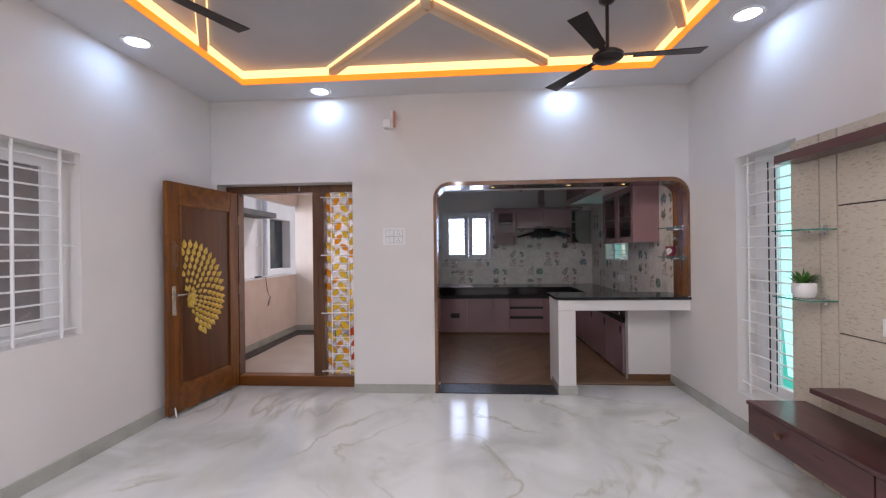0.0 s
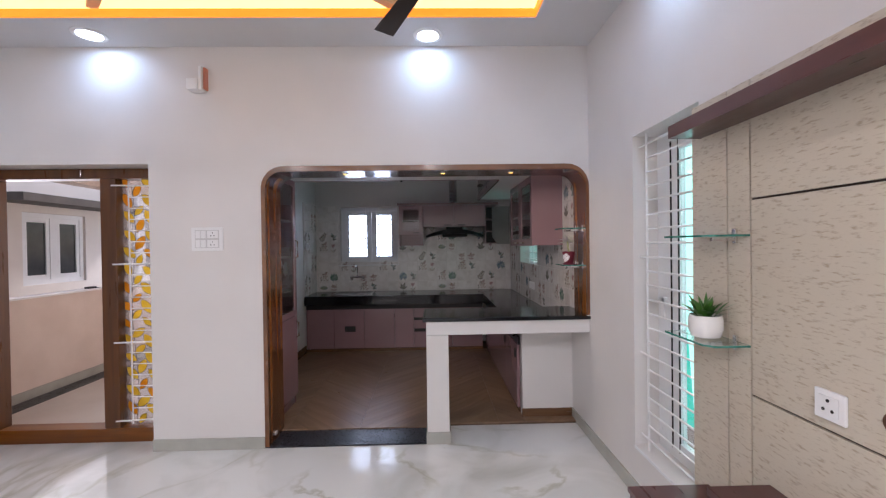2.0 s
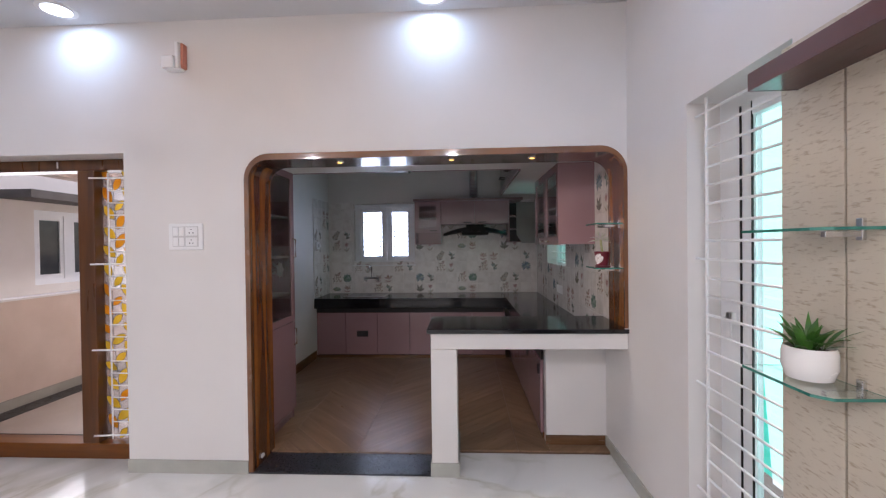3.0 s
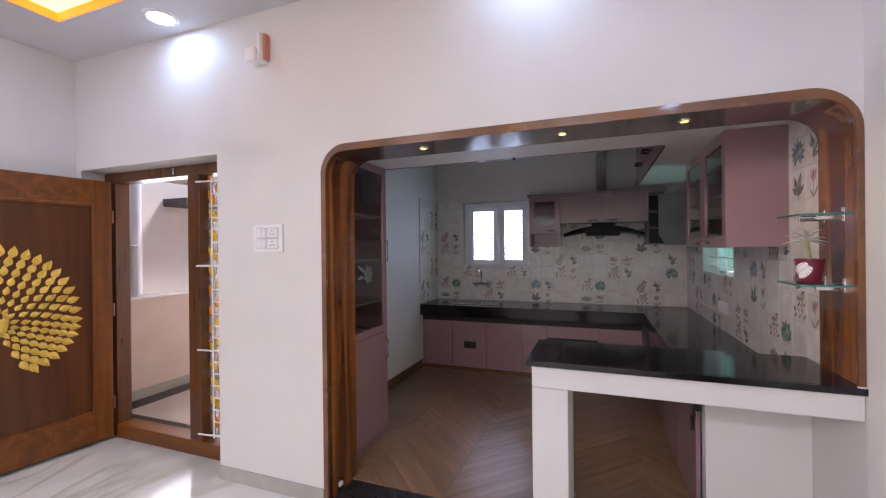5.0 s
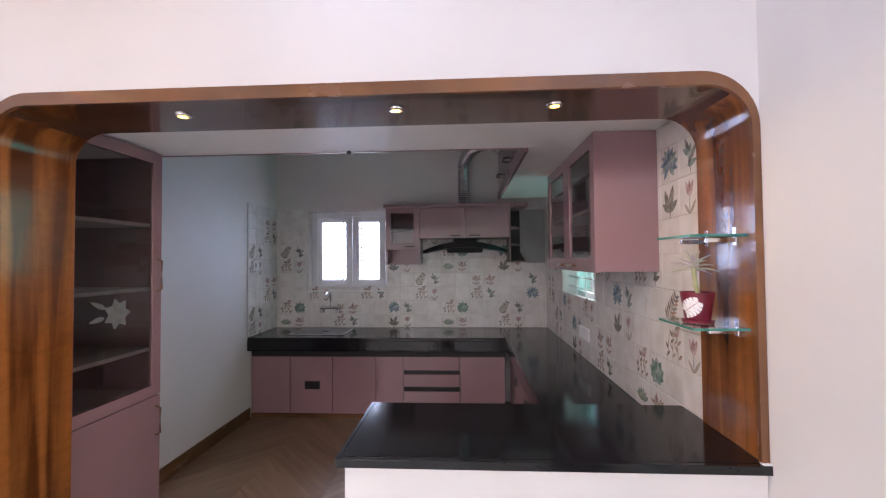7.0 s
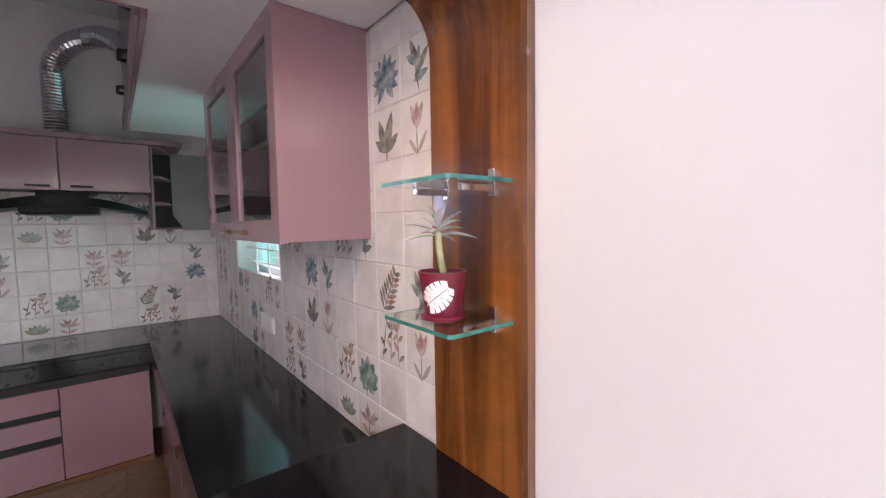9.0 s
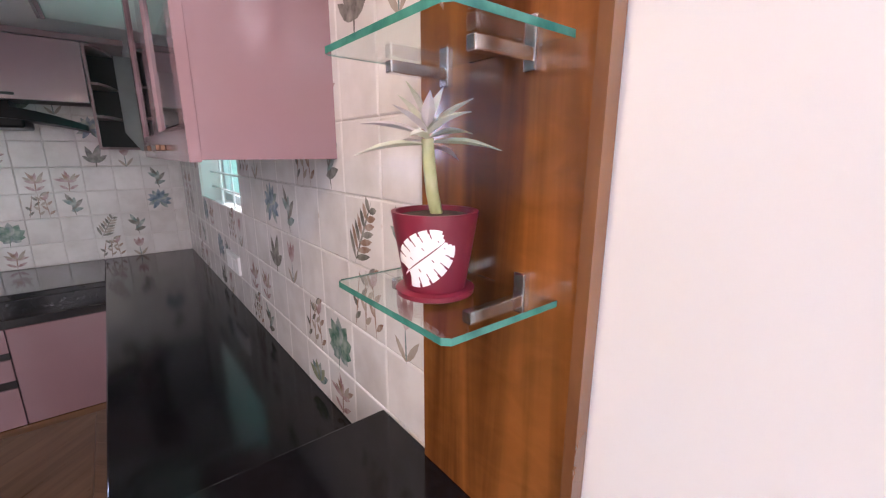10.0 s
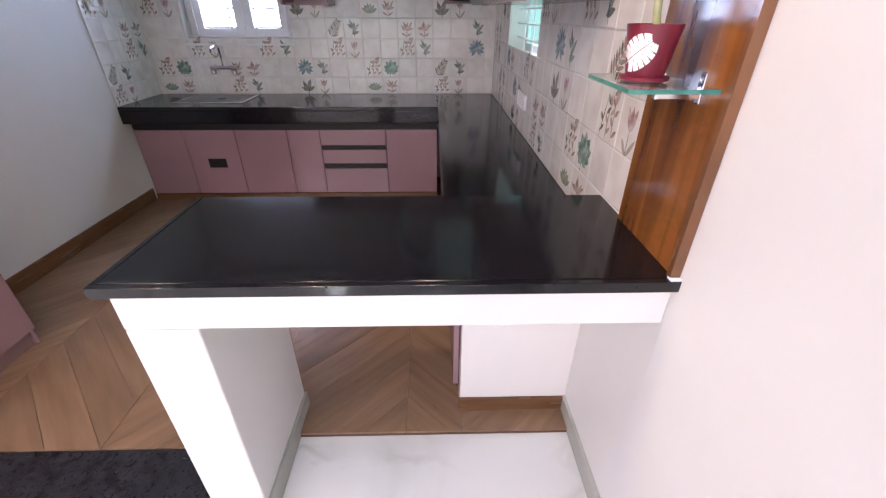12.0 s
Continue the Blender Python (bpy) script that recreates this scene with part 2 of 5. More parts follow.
for key in ("white", "yellow", "orange", "red"):
    nt = STAIN[key].node_tree
    pb_node = nt.nodes["Principled BSDF"]
    tr = nt.nodes.new("ShaderNodeBsdfTranslucent")
    nt.links.new(pb_node.inputs["Base Color"].links[0].from_socket, tr.inputs["Color"])
    mx = nt.nodes.new("ShaderNodeMixShader")
    mx.inputs[0].default_value = 0.8
    nt.links.new(pb_node.outputs[0], mx.inputs[1])
    nt.links.new(tr.outputs[0], mx.inputs[2])
    nt.links.new(mx.outputs[0], nt.nodes["Material Output"].inputs["Surface"])
nt = STAIN["white"].node_tree
clear_n, mx2 = nt.nodes.new("ShaderNodeBsdfTransparent"), nt.nodes.new("ShaderNodeMixShader")
mx2.inputs[0].default_value = 0.75
nt.links.new(nt.nodes["Material Output"].inputs["Surface"].links[0].from_socket, mx2.inputs[1])
nt.links.new(clear_n.outputs[0], mx2.inputs[2])
nt.links.new(mx2.outputs[0], nt.nodes["Material Output"].inputs["Surface"])
for m in (LINING_V, LINING_H, TEAK_V, TEAK_H, FRAME_W):
    for nd in m.node_tree.nodes:
        if nd.type == "TEX_NOISE":
            nd.inputs["Distortion"].default_value = 0.5


def figured(m, stretch, amount):
    """Curly cross figure of polished wood, laid over its grain."""
    nt = m.node_tree
    b = nt.nodes["Principled BSDF"]
    src = b.inputs["Base Color"].links[0].from_socket
    tc = next(n for n in nt.nodes if n.type == "TEX_COORD")
    mp = nt.nodes.new("ShaderNodeMapping")
    mp.inputs["Scale"].default_value = stretch
    nt.links.new(tc.outputs["Object"], mp.inputs["Vector"])
    n = nt.nodes.new("ShaderNodeTexNoise")
    n.inputs["Scale"].default_value, n.inputs["Detail"].default_value, n.inputs["Distortion"].default_value = 7.0, 5, 1.2
    nt.links.new(mp.outputs[0], n.inputs["Vector"])
    mr = nt.nodes.new("ShaderNodeMapRange")
    mr.inputs["From Min"].default_value, mr.inputs["From Max"].default_value = 0.3, 0.7
    mr.inputs["To Min"].default_value, mr.inputs["To Max"].default_value = 1 - amount, 1 + amount
    nt.links.new(n.outputs["Fac"], mr.inputs["Value"])
    hv = nt.nodes.new("ShaderNodeHueSaturation")
    nt.links.new(mr.outputs[0], hv.inputs["Value"])
    nt.links.new(src, hv.inputs["Color"])
    nt.links.new(hv.outputs[0], b.inputs["Base Color"])


def flecked(m, scale, cut, tone):
    """Small pale mineral flecks."""
    nt = m.node_tree
    b = nt.nodes["Principled BSDF"]
    src = b.inputs["Base Color"].links[0].from_socket
    tc = next(n for n in nt.nodes if n.type == "TEX_COORD")
    n = nt.nodes.new("ShaderNodeTexNoise")
    n.inputs["Scale"].default_value, n.inputs["Detail"].default_value = scale, 2
    nt.links.new(tc.outputs["Object"], n.inputs["Vector"])
    r = nt.nodes.new("ShaderNodeValToRGB")
    r.color_ramp.elements[0].position, r.color_ramp.elements[1].position = cut, cut + 0.03
    nt.links.new(n.outputs["Fac"], r.inputs[0])
    mix = nt.nodes.new("ShaderNodeMix")
    mix.data_type = "RGBA"
    nt.links.new(r.outputs[0], mix.inputs["Factor"])
    nt.links.new(src, mix.inputs["A"])
    mix.inputs["B"].default_value = (*tone, 1)
    nt.links.new(mix.outputs["Result"], b.inputs["Base Color"])


figured(LINING_V, (1.6, 1.6, 3.0), 0.11)
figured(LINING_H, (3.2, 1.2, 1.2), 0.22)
figured(TEAK_V, (1.0, 1.0, 2.2), 0.10)
flecked(GRANITE, 150.0, 0.77, (0.06, 0.06, 0.07))
flecked(THRESH, 90.0, 0.72, (0.11, 0.11, 0.12))


# ---- building helpers ----
def box(bm, x0, x1, y0, y1, z0, z1, bevel=0.0):
    m = Matrix.Translation(((x0 + x1) / 2, (y0 + y1) / 2, (z0 + z1) / 2)) @ Matrix.Diagonal((abs(x1 - x0), abs(y1 - y0), abs(z1 - z0), 1))
    g = bmesh.ops.create_cube(bm, size=1, matrix=m)
    if bevel:
        edges = list({e for v in g["verts"] for e in v.link_edges})
        bmesh.ops.bevel(bm, geom=edges, offset=bevel, segments=2, profile=0.5, affect="EDGES")
    return bm


def boxes(*specs, bevel=0.0):
    bm = bmesh.new()
    for s in specs:
        box(bm, *s, bevel=bevel)
    return bm


def rod(bm, a, b, r, r2=None, seg=10):
    a, b = Vector(a), Vector(b)
    d = b - a
    m = Matrix.Translation((a + b) / 2) @ d.to_track_quat("Z", "Y").to_matrix().to_4x4()
    bmesh.ops.create_cone(bm, cap_ends=True, segments=seg, radius1=r, radius2=r if r2 is None else r2, depth=d.length, matrix=m)
    return bm


def lathe(bm, prof, loc, seg=28):
    """Turned body: prof is a run of (radius, height)."""
    rings = []
    for r, z in prof:
        rings.append([bm.verts.new((loc[0] + r * math.cos(2 * math.pi * k / seg), loc[1] + r * math.sin(2 * math.pi * k / seg), loc[2] + z)) for k in range(seg)])
    for p, q in zip(rings, rings[1:]):
        for k in range(seg):
            bm.faces.new((p[k], p[(k + 1) % seg], q[(k + 1) % seg], q[k]))
    bm.faces.new(rings[0][::-1])
    bm.faces.new(rings[-1])
    return bm


def tube(bm, pts, r, seg=10, ridges=0.0):
    pts = [Vector(p) for p in pts]
    rings = []
    for i, p in enumerate(pts):
        d = (pts[min(i + 1, len(pts) - 1)] - pts[max(i - 1, 0)]).normalized()
        q = d.to_track_quat("Z", "Y").to_matrix()
        rr = r + (ridges if i % 2 else 0)
        rings.append([bm.verts.new(p + q @ Vector((rr * math.cos(2 * math.pi * k / seg), rr * math.sin(2 * math.pi * k / seg), 0))) for k in range(seg)])
    for a, b in zip(rings, rings[1:]):
        for k in range(seg):
            bm.faces.new((a[k], a[(k + 1) % seg], b[(k + 1) % seg], b[k]))
    bm.faces.new(rings[0][::-1])
    bm.faces.new(rings[-1])
    return bm


def pierced(bm, axis, u, v, d, holes=()):
    """A slab with rectangular holes. axis: its normal; u, v, d: its ranges along the two other axes (in x, y, z order) and the normal."""
    us = sorted({u[0], u[1], *(h[k] for h in holes for k in (0, 1))})
    vs = sorted({v[0], v[1], *(h[k] for h in holes for k in (2, 3))})
    solid = {}
    for i in range(len(us) - 1):
        for j in range(len(vs) - 1):
            cu, cv = (us[i] + us[i + 1]) / 2, (vs[j] + vs[j + 1]) / 2
            solid[i, j] = not any(h[0] < cu < h[1] and h[2] < cv < h[3] for h in holes)
    cache = {}

    def vert(a, b, c):
        key = (round(a, 5), round(b, 5), round(c, 5))
        if key not in cache:
            cache[key] = bm.verts.new({"x": (c, a, b), "y": (a, c, b), "z": (a, b, c)}[axis])
        return cache[key]

    for (i, j), s in solid.items():
        if not s:
            continue
        a0, a1, b0, b1 = us[i], us[i + 1], vs[j], vs[j + 1]
        for c in d:
            bm.faces.new([vert(a0, b0, c), vert(a1, b0, c), vert(a1, b1, c), vert(a0, b1, c)])
        for di, dj, p, q in ((-1, 0, (a0, b0), (a0, b1)), (1, 0, (a1, b0), (a1, b1)), (0, -1, (a0, b0), (a1, b0)), (0, 1, (a0, b1), (a1, b1))):
            if not solid.get((i + di, j + dj), False):
                bm.faces.new([vert(*p, d[0]), vert(*q, d[0]), vert(*q, d[1]), vert(*p, d[1])])
    bmesh.ops.recalc_face_normals(bm, faces=bm.faces)
    return bm


def mesh_of(name, bm, mats, smooth=False):
    me = bpy.data.meshes.new(name)
    bm.normal_update()
    bm.to_mesh(me)
    bm.free()
    for m in (mats if isinstance(mats, (list, tuple)) else [mats]):
        me.materials.append(m)
    if smooth:
        me.polygons.foreach_set("use_smooth", [True] * len(me.polygons))
        me.set_sharp_from_angle(angle=radians(40))
    return me


def thing(name, loc, label, category, group=""):
    ob = new(name)
    ob.empty_display_size = 0.1
    ob.location = loc
    return tagged(ob, label, category, group)


def part(name, bm, material, parent, label="", smooth=False):
    """One mesh, given in the world's metres, under a thing or a part."""
    ob = new(name, mesh_of(name, bm, material, smooth))
    ob.parent = parent
    if parent.type == "EMPTY":
        ob.matrix_parent_inverse = Matrix.Translation(-parent.location)
    if label:
        tagged(ob, label)
    return ob


def single(name, bm, material, label, category, group="", smooth=False):
    return tagged(new(name, mesh_of(name, bm, material, smooth)), label, category, group)


def structure(name, bm, material, label, category):
    return tagged(new(name, mesh_of(name, bm, material)), label, category, kind="structure")


def turned(bm, m):
    bmesh.ops.transform(bm, matrix=m, verts=bm.verts)
    return bm


def blade(bm, base, tip, width, up, thick=0.0, bend=0.0, seg=6, mat_index=0):
    """A pointed leaf from base to tip; up is the side that it faces, thick its swelling, bend its droop."""
    base, tip, up = Vector(base), Vector(tip), Vector(up).normalized()
    d = tip - base
    side = d.cross(up).normalized()
    nrm = side.cross(d).normalized()
    rows = []
    for k in range(seg + 1):
        s = k / seg
        w = width * 0.5 * math.sin(math.pi * min(0.98, s ** 0.75 * 0.98 + 0.02))
        c = base + d * s + nrm * (bend * math.sin(math.pi * s))
        h = thick * math.sin(math.pi * min(0.97, s + 0.03))
        rows.append((bm.verts.new(c - side * w), bm.verts.new(c + nrm * h), bm.verts.new(c + side * w), bm.verts.new(c - nrm * h)))
    for a, b in zip(rows, rows[1:]):
        for k in range(4):
            f = bm.faces.new((a[k], a[(k + 1) % 4], b[(k + 1) % 4], b[k]))
            f.material_index = mat_index
    bm.faces.new(rows[0]).material_index = mat_index
    bm.faces.new(rows[-1][::-1]).material_index = mat_index
    return bm


def flat(bm, pts, index=0):
    f = bm.faces.new([bm.verts.new(p) for p in pts])
    f.material_index = index
    return f

# ---- the hall and the kitchen: plan in metres ----
XL, XR, YB, H = -0.48, 4.366, -7.0, 3.036        # hall
KL, KR, KY = 1.333, 4.37, 3.27                  # kitchen: faces of its walls
KF = 0.02                                       # kitchen floor level
OL, OR, OT = 1.868, 4.3658, 2.138                # kitchen opening: left edge, right edge, top
DL, DR, DT = -0.42, 1.035, 2.165                # front door opening
LD = 0.31                                       # depth of the kitchen opening's lining

# floors
structure("floor", boxes((XL - 0.25, XR + 0.25, YB - 0.2, 0.0, -0.2, 0.0), (3.10, XR + 0.1, 0.0, 0.31, -0.2, 0.0), (DL - 0.1, DR + 0.1, 0.0, 0.29, -0.2, 0.0)), FLOOR, "polished grey-white marble floor with olive veins", "floor")
structure("floor_threshold", boxes((OL, 3.10, 0.0, 0.26, -0.2, 0.012)), THRESH, "black granite strip at the kitchen entrance", "threshold")
kitchen_floor = structure("floor_kitchen", boxes((KL - 0.2, 3.10, 0.26, KY + 0.2, -0.2, KF - 0.012), (3.10, KR + 0.3, 0.31, KY + 0.2, -0.2, KF - 0.012)), GROUT, "brown wood-look chevron tile floor", "floor")

# walls
bm = bmesh.new()
pierced(bm, "y", (XL - 0.25, XR), (0.0, 3.3), (0.0, 0.23), [(DL, DR, -1, DT), (OL, OR, -1, OT)])
structure("wall_north", bm, WALL, "off-white painted wall with a door and a kitchen opening", "wall")


def corner_fill(cx, cz, sx, r):
    """The wall's corner outside a rounded corner of the opening."""
    bm = bmesh.new()
    for y in (0.0, 0.23):
        pts = [(cx + sx * r * math.cos(a), y, cz + r * math.sin(a)) for a in [math.pi / 2 * k / 10 for k in range(11)]] + [(cx + sx * r, y, cz + r)]
        flat(bm, pts)
    bmesh.ops.bridge_loops(bm, edges=bm.edges[:])
    bmesh.ops.recalc_face_normals(bm, faces=bm.faces)
    return bm


RO = 0.17
structure("wall_corner_1", corner_fill(OL + RO, OT - RO, -1, RO), WALL, "rounded wall corner over the kitchen opening", "wall")
structure("wall_corner_2", corner_fill(OR - RO, OT - RO, 1, RO), WALL, "rounded wall corner over the kitchen opening", "wall")

bm = bmesh.new()
pierced(bm, "x", (YB, 0.0), (0.0, 3.3), (XL - 0.25, XL), [(-2.75, -1.44, 0.89, 2.16)])
structure("wall_west", bm, WALL, "off-white painted wall with a barred window", "wall")
bm = bmesh.new()
pierced(bm, "x", (YB, 0.0), (0.0, 3.3), (XR, XR + 0.25), [(-1.30, -0.69, 0.305, 2.155)])
structure("wall_east", bm, WALL, "off-white painted wall with a tall barred window", "wall")
structure("wall_south", boxes((XL, XR, YB - 0.2, YB, 0, 3.3)), WALL, "off-white painted wall", "wall")
bm = bmesh.new()
pierced(bm, "x", (LD, KY + 0.2), (0.0, 3.3), (KR + 0.01, KR + 0.25), [(1.605, 2.52, 1.248, 2.1)])
structure("wall_kitchen_east", bm, WALL, "kitchen wall behind the tiles", "wall")
structure("wall_bar_side", boxes((XR, XR + 0.25, 0.0, LD, 0.0, 3.3), (XR, KR + 0.0099, LD, 0.50, 0.0, 0.79)), WALL, "off-white wall beside the bar counter", "wall")
bm = bmesh.new()
pierced(bm, "y", (KL - 0.2, KR + 0.25), (0.0, 3.3), (KY + 0.01, KY + 0.22), [(1.71, 2.606, 1.238, 2.13)])
structure("wall_kitchen_north", bm, WALL, "kitchen back wall with a window", "wall")
structure("wall_kitchen_west", boxes((KL - 0.2, KL, 0.23, KY + 0.2, 0, 3.3)), WALL, "plain pale kitchen wall", "wall")

# ceilings
CX0, CX1, CY0, CY1 = 0.10, 3.87, -3.9, -0.39
bm = bmesh.new()
pierced(bm, "z", (XL, XR), (YB, 0.12), (H, H + 0.05), [(CX0, CX1, CY0, CY1)])
structure("ceiling_border", bm, CEIL, "dropped plaster ceiling border", "ceiling")
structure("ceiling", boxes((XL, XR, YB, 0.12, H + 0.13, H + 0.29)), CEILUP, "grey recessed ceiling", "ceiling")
structure("ceiling_kitchen", boxes((KL, KR + 0.01, 0.23, KY + 0.01, 3.04, 3.3)), CEIL, "plain kitchen ceiling", "ceiling")

# lit lip round the recess
cove = thing("cove_light", (CX0, CY1, H), "warm orange light strip round the ceiling recess", "light strip")
for n, (a, b, c, d) in {"n": (CX0, CX1, CY1 - 0.012, CY1), "s": (CX0, CX1, CY0, CY0 + 0.012), "w": (CX0, CX0 + 0.012, CY0 + 0.012, CY1 - 0.012), "e": (CX1 - 0.012, CX1, CY0 + 0.012, CY1 - 0.012)}.items():
    part("lip", boxes((a, b, c, d, H + 0.002, H + 0.055)), LEDO, cove, "glowing orange lip")
    part("strip", boxes((a, b, c, d, H + 0.057, H + 0.129)), LEDY, cove, "glowing warm white strip")


def beam(a, b, w=0.06):
    a, b = Vector((*a, 0)), Vector((*b, 0))
    d = (b - a)
    L = d.length
    m = Matrix.Translation((a + b) / 2) @ Matrix.Rotation(math.atan2(d.y, d.x), 4, "Z")
    t = thing("ceiling_beam", ((a + b) / 2)[:2] + (H + 0.06,), "cream ceiling beam edged with warm light", "beam", "beams in the ceiling recess")
    part("body", turned(boxes((-L / 2, L / 2, -w / 2, w / 2, H + 0.055, H + 0.129)), m), CREAM, t)
    for s in (-1, 1):
        part("strip", turned(boxes((-L / 2, L / 2, s * (w / 2 + 0.002), s * (w / 2 + 0.010), H + 0.108, H + 0.129)), m), LEDY, t, "glowing warm white strip")


beam((0.97, -0.40), (1.955, -1.34))
beam((2.93, -0.40), (1.995, -1.34))
beam((0.10, -0.95), (0.62, -1.75))
beam((3.84, -0.95), (3.32, -1.75))
beam((1.00, -3.88), (1.945, -3.02))
beam((2.92, -3.88), (1.985, -3.02))
beam((1.965, -1.36), (1.965, -2.98))

# downlights
down = []
for i, (x, y) in enumerate(((0.776, -0.185), (3.147, -0.165), (-0.22, -1.24), (4.145, -1.20), (-0.27, -2.9), (4.16, -2.9), (0.756, -4.25), (3.14, -4.25), (1.95, -5.6))):
    t = thing("downlight", (x, y, H), "round white recessed LED downlight", "ceiling light", "downlights in the ceiling border")
    part("ring", lathe(bmesh.new(), [(0.092, -0.001), (0.106, -0.001), (0.105, -0.006), (0.095, -0.008)], (x, y, H)), WHITE, t, smooth=True)
    part("diffuser", lathe(bmesh.new(), [(0.0945, -0.004), (0.0945, -0.007), (0.06, -0.009)], (x, y, H)), LED, t)
    # Unseen rear lamps are boosted about 18 times, as added fill light.
    lamp("downlight_lamp", (x, y, H - 0.014), DOWN_W * (20.5 if y < -4 else 1.15), 0.15, (1.0, 0.97, 0.92) if y < -4 else (0.46, 0.71, 1.0))

# skirtings
sk = 0.012
structure("baseboard_1", boxes((DR, OL, -sk, 0.0, 0.0, 0.088)), SKIRT, "grey stone skirting", "skirting")
structure("baseboard_2", boxes((XL, XL + sk, YB, 0.0, 0.0, 0.10)), SKIRT, "grey stone skirting", "skirting")
structure("baseboard_3", boxes((XR - sk, XR, YB, 0.42, 0.0, 0.09)), SKIRT, "grey stone skirting", "skirting")
structure("baseboard_4", boxes((KL, KL + sk, 0.87, 2.70, KF, 0.125)), SKIRTW, "brown wood-look skirting", "skirting")

# ---- wooden lining of the kitchen opening ----
def lining_path(inset, z0, z1, r, share=0.35):
    """The opening's outline, inset by so much (at the right by a share of it): left foot, up, round, across, round and down."""
    x0, x1, zt = OL + 0.75 * inset, OR - share * inset, OT - inset
    r = r - inset
    pts = [(x0, z0), (x0, zt - r)]
    pts += [(x0 + r - r * math.cos(a), zt - r + r * math.sin(a)) for a in [math.pi / 2 * k / 10 for k in range(1, 10)]]
    pts += [(x0 + r, zt), (x1 - r, zt)]
    pts += [(x1 - r + r * math.sin(a), zt - r + r * math.cos(a)) for a in [math.pi / 2 * k / 10 for k in range(1, 10)]]
    return pts + [(x1, zt - r), (x1, z1)]


def band(i0, i1, y0, y1, cut, share=0.35):
    """The lining between two insets and two depths, over a run of the outline."""
    p, q = lining_path(i0, 0.012, 0.968, RO, share)[cut], lining_path(i1, 0.012, 0.968, RO, share)[cut]
    bm = bmesh.new()
    rows = [[bm.verts.new((x, y, z)) for (x, z), y in ((a, y0), (a, y1), (b, y1), (b, y0))] for a, b in zip(p, q)]
    for a, b in zip(rows, rows[1:]):
        for k in range(4):
            bm.faces.new((a[k], a[(k + 1) % 4], b[(k + 1) % 4], b[k]))
    bm.faces.new(rows[0])
    bm.faces.new(rows[-1])
    bmesh.ops.recalc_face_normals(bm, faces=bm.faces)
    return bm


arch = thing("opening_lining", (OL, 0.0, 0.0), "glossy brown wooden lining with rounded corners round the kitchen opening", "wooden lining")
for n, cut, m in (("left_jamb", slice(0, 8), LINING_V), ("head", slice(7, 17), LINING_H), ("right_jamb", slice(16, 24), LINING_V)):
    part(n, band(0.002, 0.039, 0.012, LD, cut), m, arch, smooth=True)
for n, cut in (("left_trim", slice(0, 8)), ("head_trim", slice(7, 17)), ("right_trim", slice(16, 24))):
    part(n, band(0.001, 0.043, -0.004, 0.0115, cut, 0.55), TRIM, arch, "lighter brown front edge", smooth=True)
for x in (2.477, 3.247, 3.791):
    sy0, sz0 = 0.134, OT - 0.0395
    t = thing("lintel_spot", (x, sy0, sz0), "small round warm spotlight in the wooden lintel", "spotlight", "spotlights in the lintel")
    part("bezel", lathe(bmesh.new(), [(0.020, 0.0), (0.028, 0.0), (0.026, -0.005), (0.022, -0.006)], (x, sy0, sz0)), STEEL, t, smooth=True)
    part("lens", lathe(bmesh.new(), [(0.021, -0.001), (0.021, -0.005), (0.012, -0.007)], (x, sy0, sz0)), LEDS, t)
    lamp("spot_lamp", (x, sy0, sz0 - 0.012), SPOT_W, 0.035, (1.0, 0.78, 0.5))
stop = thing("door_stop_clip", (1.905, 0.12, 0.012), "small white plastic clip at the foot of the lining", "clip")
part("body", boxes((1.898, 1.911, 0.10, 0.135, 0.05, 0.075), bevel=0.003), WHITE, stop)

# ---- bar counter ----
BT = 0.967                                      # top of the bar
bar = thing("bar_counter", (3.2, 0.3, 0.0), "white plastered bar counter frame beside the kitchen opening", "counter")
part("pillar", boxes((3.100, 3.270, 0.004, 0.46, 0.0, 0.8325), bevel=0.004), WALL, bar)
part("beam", boxes((3.100, XR - 0.001, 0.004, 0.47, 0.834, 0.9385), bevel=0.004), WALL, bar)
part("end_wall", boxes((3.925, XR - 0.001, 0.42, 0.50, 0.0, 0.8325)), WALL, bar)
part("pillar_skirting", boxes((3.092, 3.0995, 0.008, 0.31, 0.0, 0.09), (3.092, 3.278, -0.008, 0.0035, 0.0, 0.09), (3.2705, 3.282, 0.016, 0.46, 0.0, 0.09)), SKIRT, bar, "grey stone skirting")
part("end_skirting", boxes((3.918, XR - sk - 0.001, 0.408, 0.4195, KF, 0.088)), SKIRTW, bar, "brown wood-look skirting")
part("sealant", boxes((4.340, XR - 0.0005, -0.015, 0.003, BT + 0.0002, BT + 0.004), bevel=0.001), WHITE, bar, "rough white sealant")
top = thing("granite_bar_top", (3.7, 0.25, 0.94), "glossy black granite slab on the bar counter", "worktop")
part("slab", boxes((3.090, XR - 0.001, 0.0, 0.483, 0.940, BT), bevel=0.004), GRANITE, top)
part("front_nosing", boxes((3.076, XR - 0.001, -0.016, -0.0005, 0.9395, BT - 0.0005), bevel=0.0012), GRANITE, top)
part("end_nosing", boxes((3.076, 3.0895, 0.0, 0.483, 0.9395, BT - 0.0005), bevel=0.0012), GRANITE, top)

